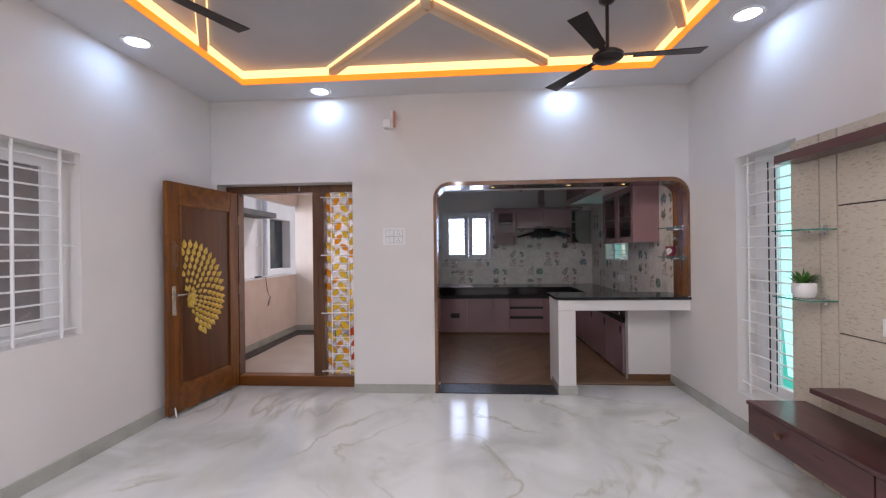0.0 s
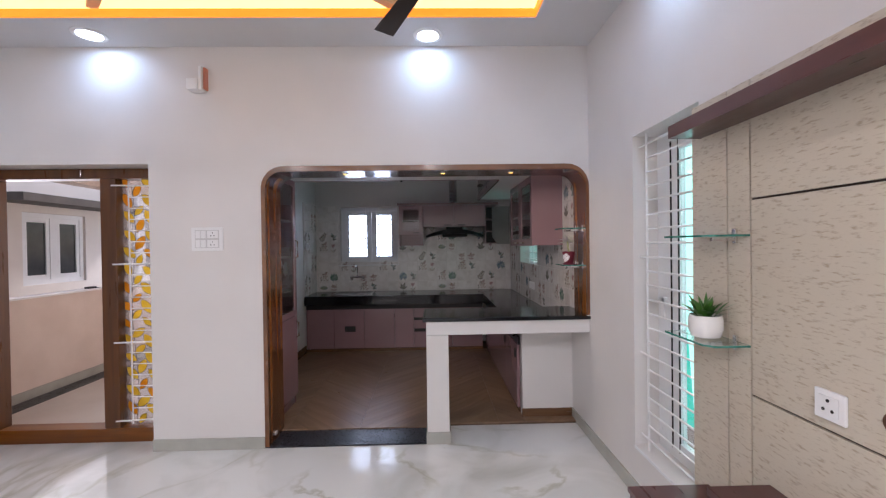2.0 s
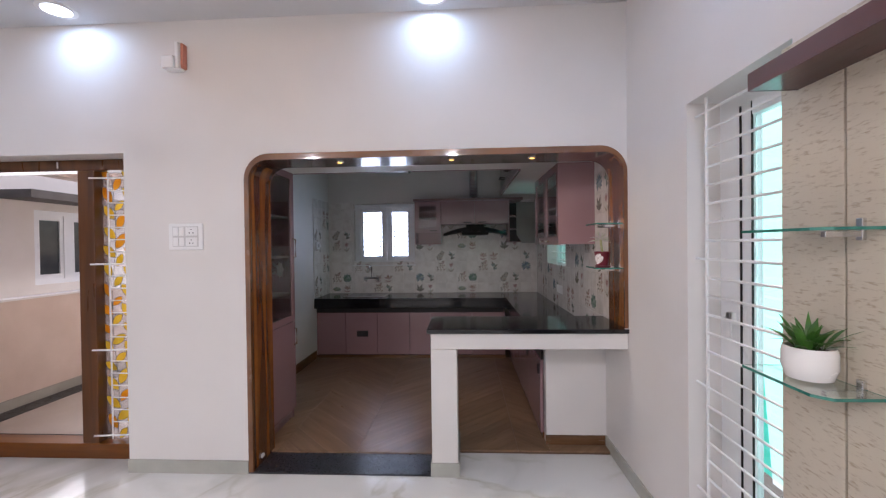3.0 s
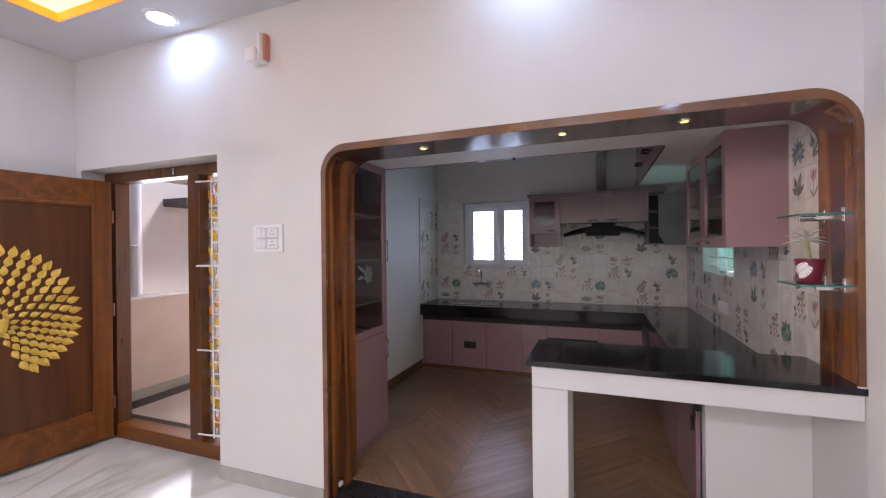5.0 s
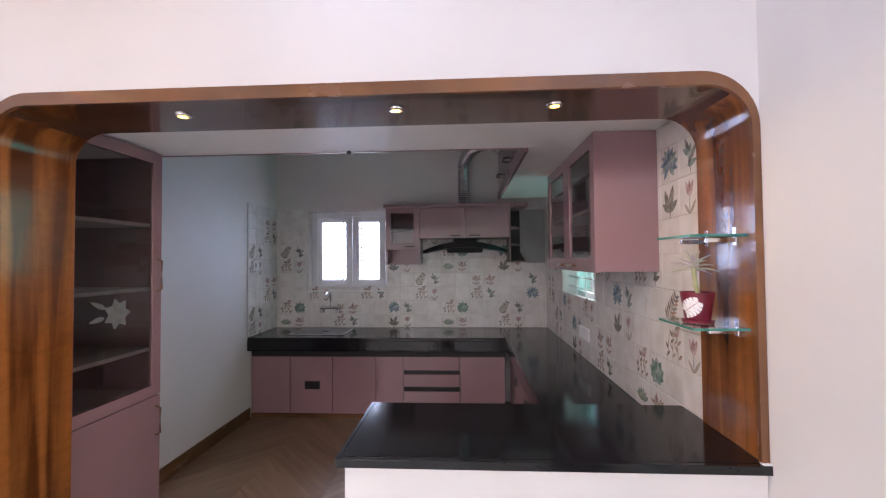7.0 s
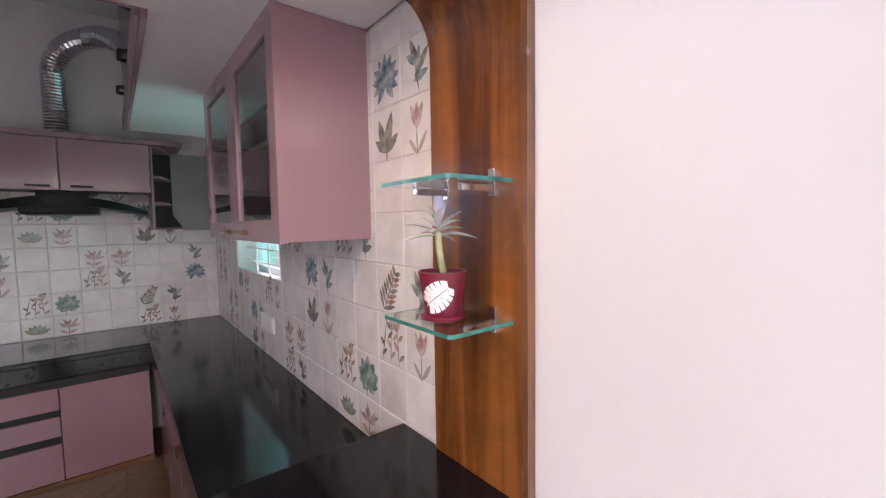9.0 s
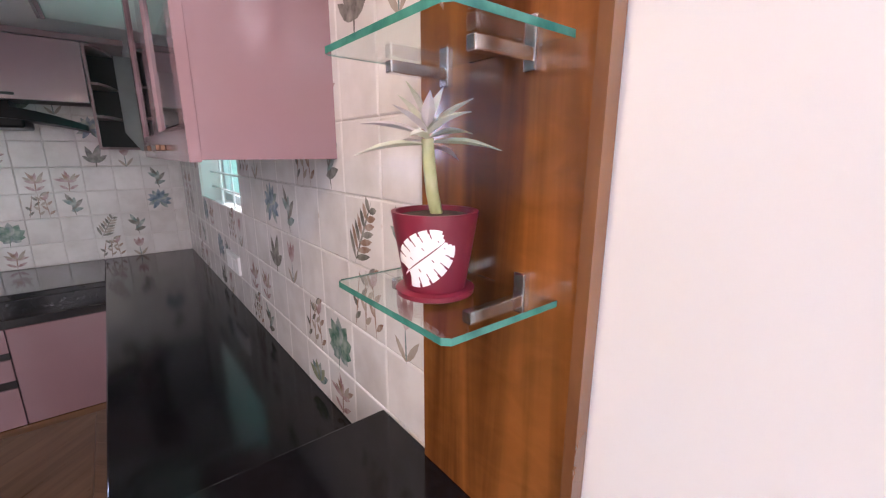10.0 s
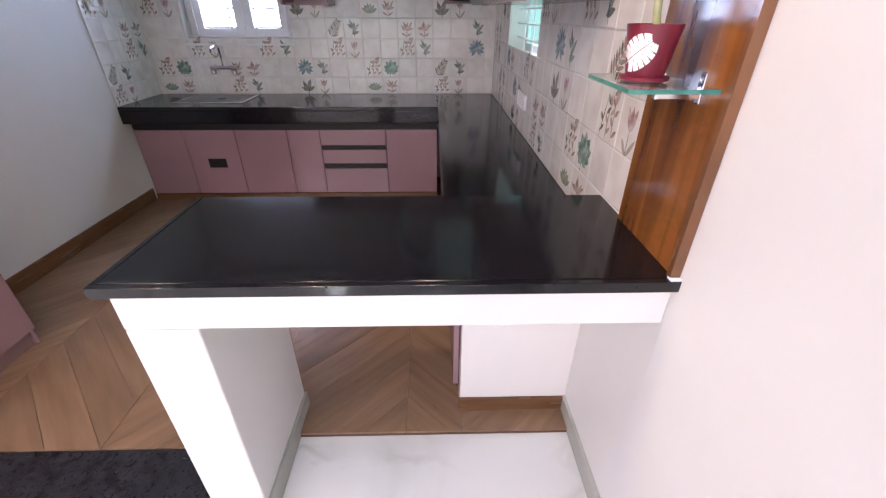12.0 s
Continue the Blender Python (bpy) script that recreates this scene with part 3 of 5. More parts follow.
# ---- kitchen base units ----
FY, FX = 2.727, 3.862                           # fronts of the back and side units
FE = 2.652                                      # front edge of the back worktop
WT = 0.823                                      # top of the worktop
wt = thing("granite_worktop", (3.0, 3.0, WT), "glossy black granite worktop running round the kitchen", "worktop")
part("back_slab", boxes((KL, FX - 0.001, FE, KY, WT - 0.03, WT), bevel=0.004), GRANITE, wt)
part("side_slab", boxes((FX, KR + 0.008, 0.505, KY, WT - 0.03, WT), bevel=0.004), GRANITE, wt)
part("back_fascia", boxes((KL, FX + 0.004, FE, FE + 0.02, 0.702, WT - 0.031), bevel=0.002), GRANITE, wt)
part("fascia_lip", boxes((KL, FX + 0.004, FE - 0.002, FE + 0.03, 0.692, 0.7005), bevel=0.002), GRANITE, wt)
part("side_fascia", boxes((FX, FX + 0.02, 0.51, FE - 0.001, 0.702, WT - 0.031), bevel=0.002), GRANITE, wt)

def base_unit(x0, x1, kind):
    t = thing("base_cabinet", ((x0 + x1) / 2, FY + 0.3, KF), "mauve laminate base cabinet with a dark grip channel" + (" and three drawers" if kind == "drawers" else ""), "cabinet", "kitchen base cabinets")
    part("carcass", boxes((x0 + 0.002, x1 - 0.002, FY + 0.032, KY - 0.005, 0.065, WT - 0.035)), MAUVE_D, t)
    part("grip_channel", boxes((x0, x1, FY + 0.012, FY + 0.03, 0.625, 0.690)), DARK, t, "black grip channel")
    part("plinth", boxes((x0, x1, FY + 0.004, FY + 0.02, KF, 0.060)), SKIRTW, t, "brown plinth")
    g = 0.0025
    if kind == "drawers":
        for z0, z1 in ((0.492, 0.622), (0.333, 0.452), (0.064, 0.286)):
            part("drawer_front", boxes((x0 + g, x1 - g, FY + 0.008, FY + 0.028, z0, z1), bevel=0.002), MAUVE, t)
        for z0, z1 in ((0.454, 0.490), (0.288, 0.331)):
            part("drawer_grip", boxes((x0 + g, x1 - g, FY + 0.014, FY + 0.03, z0, z1), bevel=0.002), DARK, t, "black grip channel")
    else:
        d = part("door", boxes((x0 + g, x1 - g, FY + 0.008, FY + 0.028, 0.064, 0.622), bevel=0.002), MAUVE, t)
        if kind == "vent":
            v = boxes((1.882, 2.032, FY + 0.002, FY + 0.0075, 0.303, 0.381))
            for k in range(5):
                box(v, 1.887, 2.027, FY - 0.001, FY + 0.003, 0.310 + k * 0.0140, 0.316 + k * 0.0140)
            part("vent_grille", v, DARK, d, "black slotted vent")
    return t

for x0, x1, kind in ((1.335, 1.73, "door"), (1.73, 2.159, "vent"), (2.159, 2.591, "door"), (2.591, 2.866, "door"), (2.866, 3.42, "drawers"), (3.42, 3.856, "door")):
    base_unit(x0, x1, kind)

def side_unit(y0, y1):
    t = thing("base_cabinet", (FX + 0.2, (y0 + y1) / 2, KF), "mauve laminate base cabinet under the side worktop", "cabinet", "kitchen base cabinets")
    part("carcass", boxes((FX + 0.067, KR, y0 + 0.002, y1 - 0.002, 0.065, WT - 0.035)), MAUVE_D, t)
    part("grip_channel", boxes((FX + 0.045, FX + 0.065, y0, y1, 0.625, 0.690)), DARK, t, "black grip channel")
    part("plinth", boxes((FX + 0.052, FX + 0.066, y0, y1, KF, 0.060)), SKIRTW, t, "brown plinth")
    d = part("door", boxes((FX + 0.037, FX + 0.060, y0 + 0.003, y1 - 0.003, 0.064, 0.622), bevel=0.002), MAUVE, t)
    part("handle", boxes((FX + 0.022, FX + 0.036, y0 + 0.05, y0 + 0.062, 0.50, 0.58), bevel=0.002), DARK, d)

for y0, y1 in ((0.51, 1.06), (1.06, 1.61), (1.61, 2.16), (2.16, 2.70)):
    side_unit(y0, y1)

# sink and tap
sk_t = thing("sink", (2.0, 2.95, WT), "stainless steel sink set in the black worktop", "sink")
part("rim", boxes((1.68, 2.26, 2.79, 2.825, WT, WT + 0.006), (1.68, 2.26, 3.175, 3.20, WT, WT + 0.006), (1.68, 1.705, 2.825, 3.175, WT, WT + 0.006), (2.235, 2.26, 2.825, 3.175, WT, WT + 0.006)), STEEL, sk_t)
# Flat plate; its dark steel stands in for the shade inside the bowl.
part("basin", boxes((1.705, 2.235, 2.825, 3.175, WT + 0.0002, WT + 0.0025)), mat("shaded_basin_steel", (0.13, 0.13, 0.14), (0.20, 0.20, 0.21), rough=0.3, metal=0.9), sk_t)
part("drain", lathe(bmesh.new(), [(0.03, 0.0), (0.03, 0.002), (0.012, 0.003)], (2.0, 3.0, WT + 0.0026)), DARK, sk_t)
tap = thing("wall_tap", (1.97, KY, 1.05), "chrome wall-mounted sink mixer tap", "tap")
b = rod(bmesh.new(), (1.87, KY - 0.06, 1.05), (2.09, KY - 0.06, 1.05), 0.016)
part("body", b, STEEL, tap, smooth=True)
for x in (1.89, 2.07):
    part("flange", rod(bmesh.new(), (x, KY, 1.05), (x, KY - 0.06, 1.05), 0.022, 0.014), STEEL, tap, smooth=True)
    part("knob", lathe(bmesh.new(), [(0.012, -0.05), (0.026, -0.045), (0.026, -0.015), (0.01, -0.01)], (x, KY - 0.06, 1.045)), STEEL, tap, smooth=True)
part("spout", tube(bmesh.new(), [(1.98, KY - 0.06, 1.05), (1.98, KY - 0.06, 1.15), (1.98, KY - 0.065, 1.205), (1.98, KY - 0.09, 1.225), (1.98, KY - 0.18, 1.22), (1.98, KY - 0.215, 1.205), (1.98, KY - 0.22, 1.18)], 0.010), STEEL, tap, smooth=True)

# ---- windows ----
def bars_x(bm, x0, x1, y, zs, r):
    for z in zs:
        rod(bm, (x0, y, z), (x1, y, z), r, seg=6)
    return bm

# kitchen back window
WD = KY + 0.10
W1X0, W1X1, W1Z0, W1Z1 = 1.71, 2.606, 1.238, 2.13
kw = structure("window_1", boxes((W1X0, W1X1, WD, WD + 0.05, W1Z0, W1Z0 + 0.045), (W1X0, W1X1, WD, WD + 0.05, W1Z1 - 0.045, W1Z1), (W1X0, W1X0 + 0.05, WD, WD + 0.05, W1Z0 + 0.045, W1Z1 - 0.045), (W1X1 - 0.03, W1X1, WD, WD + 0.05, W1Z0 + 0.045, W1Z1 - 0.045)), UPVC, "white framed two-leaf kitchen window with bars outside", "window")
for x0, x1, hx in ((W1X0 + 0.053, 2.188, 2.150), (2.192, W1X1 - 0.033, 2.215)):
    z0, z1, w = W1Z0 + 0.048, W1Z1 - 0.048, 0.074
    s = part("sash", boxes((x0, x1, WD - 0.02, WD + 0.02, z0, z0 + 0.066), (x0, x1, WD - 0.02, WD + 0.02, z1 - 0.066, z1), (x0, x0 + w, WD - 0.02, WD + 0.02, z0 + 0.066, z1 - 0.066), (x1 - w, x1, WD - 0.02, WD + 0.02, z0 + 0.066, z1 - 0.066), bevel=0.003), UPVC, kw)
    p = part("pane", boxes((x0 + w, x1 - w, WD - 0.002, WD + 0.002, z0 + 0.066, z1 - 0.066)), PANE, s)
    p.visible_shadow = False
    part("sash_handle", boxes((hx, hx + 0.015, WD - 0.04, WD - 0.0205, 1.62, 1.72), bevel=0.003), WHITE, s)
part("window_sill", boxes((W1X0 - 0.02, W1X1 + 0.02, KY - 0.018, WD, W1Z0 - 0.017, W1Z0 - 0.001), bevel=0.003), UPVC, kw)
gb = bars_x(bmesh.new(), W1X0, W1X1, WD + 0.10, [1.355 + 0.074 * k for k in range(10)], 0.006)
# Dark colour makes these bars read as backlit silhouettes.
part("bars", gb, mat("silhouette_grey", (0.03, 0.03, 0.035), (0.05, 0.05, 0.055), rough=0.6), kw, "bars darkened to silhouettes against the glare")
gb = bmesh.new()
for x in (1.80, 2.10, 2.31, 2.58):
    rod(gb, (x, KY + 0.025, W1Z0), (x, KY + 0.025, W1Z1), 0.006, seg=6)
bars_x(gb, W1X0, W1X1, KY + 0.025, [1.29, 2.06], 0.006)
part("inner_bars", gb, GRILL, kw, "thin white bars inside")

# kitchen side window
sw = structure("window_2", boxes((KR + 0.12, KR + 0.17, 1.605, 2.52, 1.248, 1.291), (KR + 0.12, KR + 0.17, 1.605, 2.52, 2.06, 2.1), (KR + 0.12, KR + 0.17, 1.605, 1.655, 1.291, 2.06), (KR + 0.12, KR + 0.17, 2.47, 2.52, 1.291, 2.06), (KR + 0.125, KR + 0.165, 1.98, 2.04, 1.291, 2.06)), UPVC, "white framed side window with green daylight behind", "window")
p = part("pane", boxes((KR + 0.14, KR + 0.144, 1.655, 2.47, 1.291, 2.06)), PANE, sw)
p.visible_shadow = False
gb = bmesh.new()
for k in range(9):
    rod(gb, (KR + 0.06, 1.605, 1.33 + 0.085 * k), (KR + 0.06, 2.52, 1.33 + 0.085 * k), 0.006, seg=6)
for y in (1.75, 2.01, 2.27):
    rod(gb, (KR + 0.06, y, 1.248), (KR + 0.06, y, 2.1), 0.006, seg=6)
part("bars", gb, GRILL, sw, "white enamelled bars")

# hall east window
ew = structure("window_3", boxes((XR + 0.15, XR + 0.21, -1.30, -0.69, 0.305, 0.365), (XR + 0.15, XR + 0.21, -1.30, -0.69, 2.095, 2.155), (XR + 0.15, XR + 0.21, -0.78, -0.69, 0.365, 2.095), (XR + 0.15, XR + 0.21, -1.30, -1.24, 0.365, 2.095)), UPVC, "tall white framed window with white bars and green daylight", "window")
s = part("sash", boxes((XR + 0.13, XR + 0.17, -0.855, -0.785, 0.37, 2.085), (XR + 0.135, XR + 0.175, -0.925, -0.861, 0.37, 2.085), (XR + 0.13, XR + 0.17, -1.235, -0.925, 0.37, 0.42), (XR + 0.13, XR + 0.17, -1.235, -0.925, 2.03, 2.085)), UPVC, ew)
p = part("pane", boxes((XR + 0.148, XR + 0.152, -1.235, -0.925, 0.42, 2.03)), PANE, s)
p.visible_shadow = False
for y in (-0.8605, -0.9305):
    part("gasket", boxes((XR + 0.1275, XR + 0.1345, y, y + 0.005, 0.37, 2.085)), DARK, s, "thin black seal")
part("sash_handle", boxes((XR + 0.10, XR + 0.13, -0.83, -0.805, 1.17, 1.21), (XR + 0.10, XR + 0.112, -0.83, -0.805, 1.10, 1.21), bevel=0.003), WHITE, s)
part("window_sill", boxes((XR - 0.005, XR + 0.15, -1.298, -0.692, 0.289, 0.304)), UPVC, ew)
gb = bmesh.new()
for k in range(22):
    z = 0.375 + 0.0818 * k
    rod(gb, (XR + 0.04, -1.298, z), (XR + 0.04, -0.692 if k in (0, 6, 13, 21) else -0.77, z), 0.006, seg=6)
part("bars", gb, GRILL, ew, "white enamelled bars")
part("upright", rod(bmesh.new(), (XR + 0.04, -0.775, 0.23), (XR + 0.04, -0.775, 2.155), 0.007, seg=8), GRILL, ew)

# hall west window
ww = structure("window_4", boxes((XL - 0.20, XL - 0.14, -2.75, -1.44, 0.89, 0.95), (XL - 0.20, XL - 0.14, -2.75, -1.44, 2.10, 2.16), (XL - 0.20, XL - 0.14, -1.53, -1.44, 0.95, 2.10), (XL - 0.20, XL - 0.14, -2.75, -2.69, 0.95, 2.10), (XL - 0.20, XL - 0.14, -2.12, -2.05, 0.95, 2.10)), UPVC, "white framed window with white bars, dark behind", "window")
for y0, y1 in ((-2.045, -1.535), (-2.685, -2.125)):
    s = part("sash", boxes((XL - 0.17, XL - 0.12, y0, y1, 0.955, 1.01), (XL - 0.17, XL - 0.12, y0, y1, 2.04, 2.095), (XL - 0.17, XL - 0.12, y0, y0 + 0.06, 1.01, 2.04), (XL - 0.17, XL - 0.12, y1 - 0.06, y1, 1.01, 2.04)), UPVC, ww)
    part("pane", boxes((XL - 0.148, XL - 0.142, y0 + 0.06, y1 - 0.06, 1.01, 2.04)), mat("obscure_pane", (0.22, 0.20, 0.20), (0.30, 0.28, 0.28), scale=4, rough=0.25), s)
gb = bmesh.new()
for k in range(13):
    z = 0.94 + 0.0958 * k
    rod(gb, (XL - 0.04, -2.70 if k % 6 else -2.748, z), (XL - 0.04, -1.548 if k % 6 else -1.442, z), 0.0065, seg=6)
part("bars", gb, GRILL, ww, "white enamelled bars")
for y in (-1.548, -1.84, -2.3, -2.65):
    part("upright", rod(bmesh.new(), (XL - 0.04, y, 0.89), (XL - 0.04, y, 2.16), 0.010, seg=8), GRILL, ww)

# plain bright distance outside the two windows, the tinted one and the white one
def backdrop(name, bm, color, power, label):
    m = mat(name, color, color, rough=1.0, rvar=0, emit=color, power=power)
    ob = structure(name, bm, m, label, "backdrop")
    return ob

backdrop("backdrop_north", boxes((0.9, 3.4, KY + 0.9, KY + 0.92, 0.4, 3.2)), (0.92, 0.95, 1.0), 1.7, "white glare of daylight")
backdrop("backdrop_east", boxes((XR + 1.3, XR + 1.32, -3.5, 4.0, -0.3, 3.2)), (0.12, 0.80, 0.62), 0.5, "green-tinted daylight")
# West backdrop has a faint added glow, so it looks lit.
backdrop("backdrop_west", boxes((XL - 0.9, XL - 0.88, -3.6, -0.6, 0.2, 2.8)), (0.20, 0.18, 0.19), 0.4, "dim self-lit backdrop outside the west window")
window_light("window_lamp_north", (2.16, KY + 0.26, 1.66), (2.16, 0, 1.15), 0.85, 0.8, 5.6, (0.55, 0.72, 1.0), spread=140)
window_light("window_lamp_side", (KR + 0.20, 2.06, 1.7), (2.0, 2.06, 1.3), 0.8, 0.7, 0.7, (0.32, 1.0, 0.82))
window_light("porch_sky_lamp", (-1.10, 2.5, 1.68), (1.0, 2.5, 1.4), 3.2, 1.1, 45.0, (1.0, 0.97, 0.94), spread=110)
window_light("window_lamp_east", (XR + 0.24, -1.0, 1.25), (0, -1.0, 0.9), 0.4, 1.6, 1.6, (0.85, 1.0, 0.97))

# ---- front door ----
DY = 0.165                                      # front of the door frame
fr = structure("door_1", boxes((DL, DR - 0.001, DY, DY + 0.11, 2.085, DT - 0.002), bevel=0.004), FRAME_W, "dark brown wooden door frame with a stained glass side light", "door frame")
part("jamb", boxes((DL + 0.001, -0.285, DY, DY + 0.11, 0.0, 2.085), bevel=0.004), FRAME_W, fr)
part("mullion", boxes((0.545, 0.668, DY - 0.005, DY + 0.115, 0.11, 2.085), bevel=0.006), FRAME_W, fr)
part("side_jamb", boxes((0.985, DR - 0.001, DY, DY + 0.11, 0.0, 2.085), bevel=0.004), FRAME_W, fr)
part("threshold", boxes((-0.284, 0.984, DY - 0.01, DY + 0.12, 0.0, 0.11), bevel=0.006), TEAK_H, fr)
part("latch_keep", rod(bmesh.new(), (0.536, DY + 0.05, 0.34), (0.546, DY + 0.05, 0.34), 0.012), STEEL, fr, smooth=True)
part("tower_bolt", boxes((0.40, 0.412, DY - 0.014, DY - 0.0005, 2.10, 2.15), bevel=0.002), STEEL, fr, "small steel bolt")

# stained glass side light
sg = thing("stained_glass", (0.827, 0.235, 0.11), "backlit stained glass panel of yellow, orange and red leaves", "stained glass")
part("pane", boxes((0.668, 0.985, 0.233, 0.239, 0.11, 2.085)), STAIN["white"], sg, "milky white glass")
rng = random.Random(4)
def glass_leaf(x, z, L, ang, color, lift):
    d = Vector((math.cos(ang), 0, math.sin(ang)))
    n = Vector((-d.z, 0, d.x))
    for width, y, m, nm in ((0.46, 0.2305, STAIN["line"], "lead_line"), (0.44, 0.2312, STAIN[color], "leaf")):
        bm = bmesh.new()
        c0 = Vector((x, y - lift, z))
        shrink = 1.0 if nm == "lead_line" else 0.9
        pts = []
        for k in range(9):
            s = k / 8
            pts.append((s, math.sin(math.pi * s) ** 0.8 * width * 0.5))
        outline = [c0 + d * ((s - 0.5) * L * shrink) + n * (w * L) for s, w in pts] + [c0 + d * ((s - 0.5) * L * shrink) - n * (w * L) for s, w in pts[-2:0:-1]]
        for p in outline:
            p.x = min(0.983, max(0.670, p.x))
        if nm == "leaf":
            flat(bm, outline)
        else:
            tube(bm, outline + outline[:1], 0.0016, seg=4)
        part(nm, bm, m, sg)
for k in range(56):
    z = 0.16 + 1.89 * (k // 2) / 27
    side = -1 if (k // 2) % 2 else 1
    x = (0.745, 0.905)[k % 2] + 0.02 * math.sin(5 * (z - 0.09)) + side * 0.042
    glass_leaf(x, z + rng.uniform(-0.01, 0.02), rng.uniform(0.10, 0.15), math.pi / 2 - side * rng.uniform(0.4, 1.0), rng.choice(["yellow", "yellow", "yellow", "yellow", "orange", "red" if z < 1.0 else "orange"]), 0.00009 * k)
for x in (0.745, 0.905):
    part("lead_line", tube(bmesh.new(), [(x + 0.02 * math.sin(5 * t), 0.2318, 0.11 + t) for t in [1.95 * k / 20 for k in range(21)]], 0.002, seg=4), STAIN["line"], sg)
gr = thing("side_light_bars", (0.827, 0.19, 0.11), "white enamelled bars in front of the stained glass", "window bars")
for x in (0.735, 0.925):
    part("upright", rod(bmesh.new(), (x, 0.205, 0.125), (x, 0.205, 2.07), 0.0055, seg=8), GRILL, gr)
for k in range(22):
    z = 0.165 + 0.0888 * k
    long_bar = k % 7 == 0
    part("bar", rod(bmesh.new(), (0.635 if long_bar else 0.735, 0.158 if long_bar else 0.199, z), (0.984 if long_bar else 0.925, 0.199, z), 0.0065 if long_bar else 0.0045, seg=6), GRILL, gr)

# door leaf, standing open into the hall; local x runs from hinge to free edge, local y is its thickness
leafm = Matrix.Translation((-0.290, 0.135, 0.0)) @ Matrix.Rotation(radians(-97.0), 4, "Z")
LW = 0.90
dl = thing("front_door", (-0.2, -0.4, 0.03), "open teak door with a carved golden peacock", "door")
def dpart(name, bm, m, parent=None, label="", smooth=False):
    return part(name, turned(bm, leafm), m, parent or dl, label, smooth)
T0, T1 = -0.02, 0.02
dpart("hinge_stile", boxes((0.005, 0.115, T0, T1, 0.03, 2.085), bevel=0.004), TEAK_V)
dpart("lock_stile", boxes((LW - 0.125, LW, T0, T1, 0.03, 2.085), bevel=0.004), TEAK_V)
dpart("top_rail", boxes((0.1155, LW - 0.1255, T0, T1, 1.90, 2.085), bevel=0.004), TEAK_H)
dpart("bottom_rail", boxes((0.1155, LW - 0.1255, T0, T1, 0.03, 0.25), bevel=0.004), TEAK_H)
dpart("panel", boxes((0.1155, LW - 0.1255, -0.010, 0.010, 0.25, 1.90)), TEAK_P, label="darker recessed panel")
mo = boxes((0.1155, 0.140, 0.0105, 0.026, 0.25, 1.90), (LW - 0.150, LW - 0.1255, 0.0105, 0.026, 0.25, 1.90), (0.140, LW - 0.150, 0.0105, 0.026, 1.875, 1.90), (0.140, LW - 0.150, 0.0105, 0.026, 0.25, 0.275), bevel=0.005)
dpart("moulding", mo, TEAK_V)
PX, PZ = 0.668, 1.02
pb = bmesh.new()
for pts, r in (([(0.0, -0.06), (0.03, -0.05), (0.05, 0.0), (0.06, 0.06), (0.05, 0.10)], 0.02), ([(0.0, -0.06), (-0.01, 0.0), (0.02, 0.05), (0.0, 0.09), (-0.02, 0.11), (-0.035, 0.09)], 0.013), ([(0.015, -0.05), (0.035, 0.0), (0.04, 0.05)], 0.03)):
    tube(pb, [(PX - u * 0.9, 0.014, PZ + v) for u, v in pts], r, seg=8)
dpart("peacock", pb, GOLD, label="raised golden peacock", smooth=True)
for ring in range(7):
    rad = 0.115 + ring * 0.066
    n = 8 + ring * 2
    for k in range(n):
        a = radians(104 - (k + 0.5 * (ring % 2)) * (172 / (n - 0.5)))
        sx, sz = 0.84, (1.01 if a > 0 else 0.70)
        u, v = rad * math.cos(a) * sx, rad * math.sin(a) * sz
        if u < -0.075:
            continue
        L = 0.044 + 0.0048 * ring
        d = Vector((-math.cos(a) * sx, 0, math.sin(a) * sz)).normalized()
        bm = bmesh.new()
        c = Vector((PX - u, 0.011, PZ + v))
        blade(bm, c - d * L * 0.55, c + d * L * 0.6, L * 0.72, (0, 1, 0), thick=0.010, seg=5)
        dpart("feather", bm, GOLD)
hd = dpart("handle_plate", boxes((LW - 0.085, LW - 0.045, 0.021, 0.026, 0.90, 1.16), bevel=0.002), STEEL)
dpart("handle", tube(bmesh.new(), [(LW - 0.065, 0.026, 1.08), (LW - 0.065, 0.065, 1.08), (LW - 0.08, 0.07, 1.08), (LW - 0.18, 0.07, 1.08)], 0.009), STEEL, hd, "steel lever", True)
pl = dpart("pull_plate", boxes((LW - 0.085, LW - 0.045, 0.021, 0.026, 1.30, 1.56), bevel=0.002), BRASS)
dpart("pull", tube(bmesh.new(), [(LW - 0.065, 0.026, 1.34), (LW - 0.065, 0.06, 1.34), (LW - 0.065, 0.06, 1.52), (LW - 0.065, 0.026, 1.52)], 0.009), BRASS, pl)
dpart("door_stop", rod(bmesh.new(), (LW - 0.06, 0.04, 0.004), (LW - 0.06, 0.022, 0.09), 0.012, 0.008), STEEL)
for z in (0.3, 1.05, 1.80):
    dpart("hinge", rod(bmesh.new(), (0.0, 0.024, z - 0.05), (0.0, 0.024, z + 0.05), 0.008), BRASS)

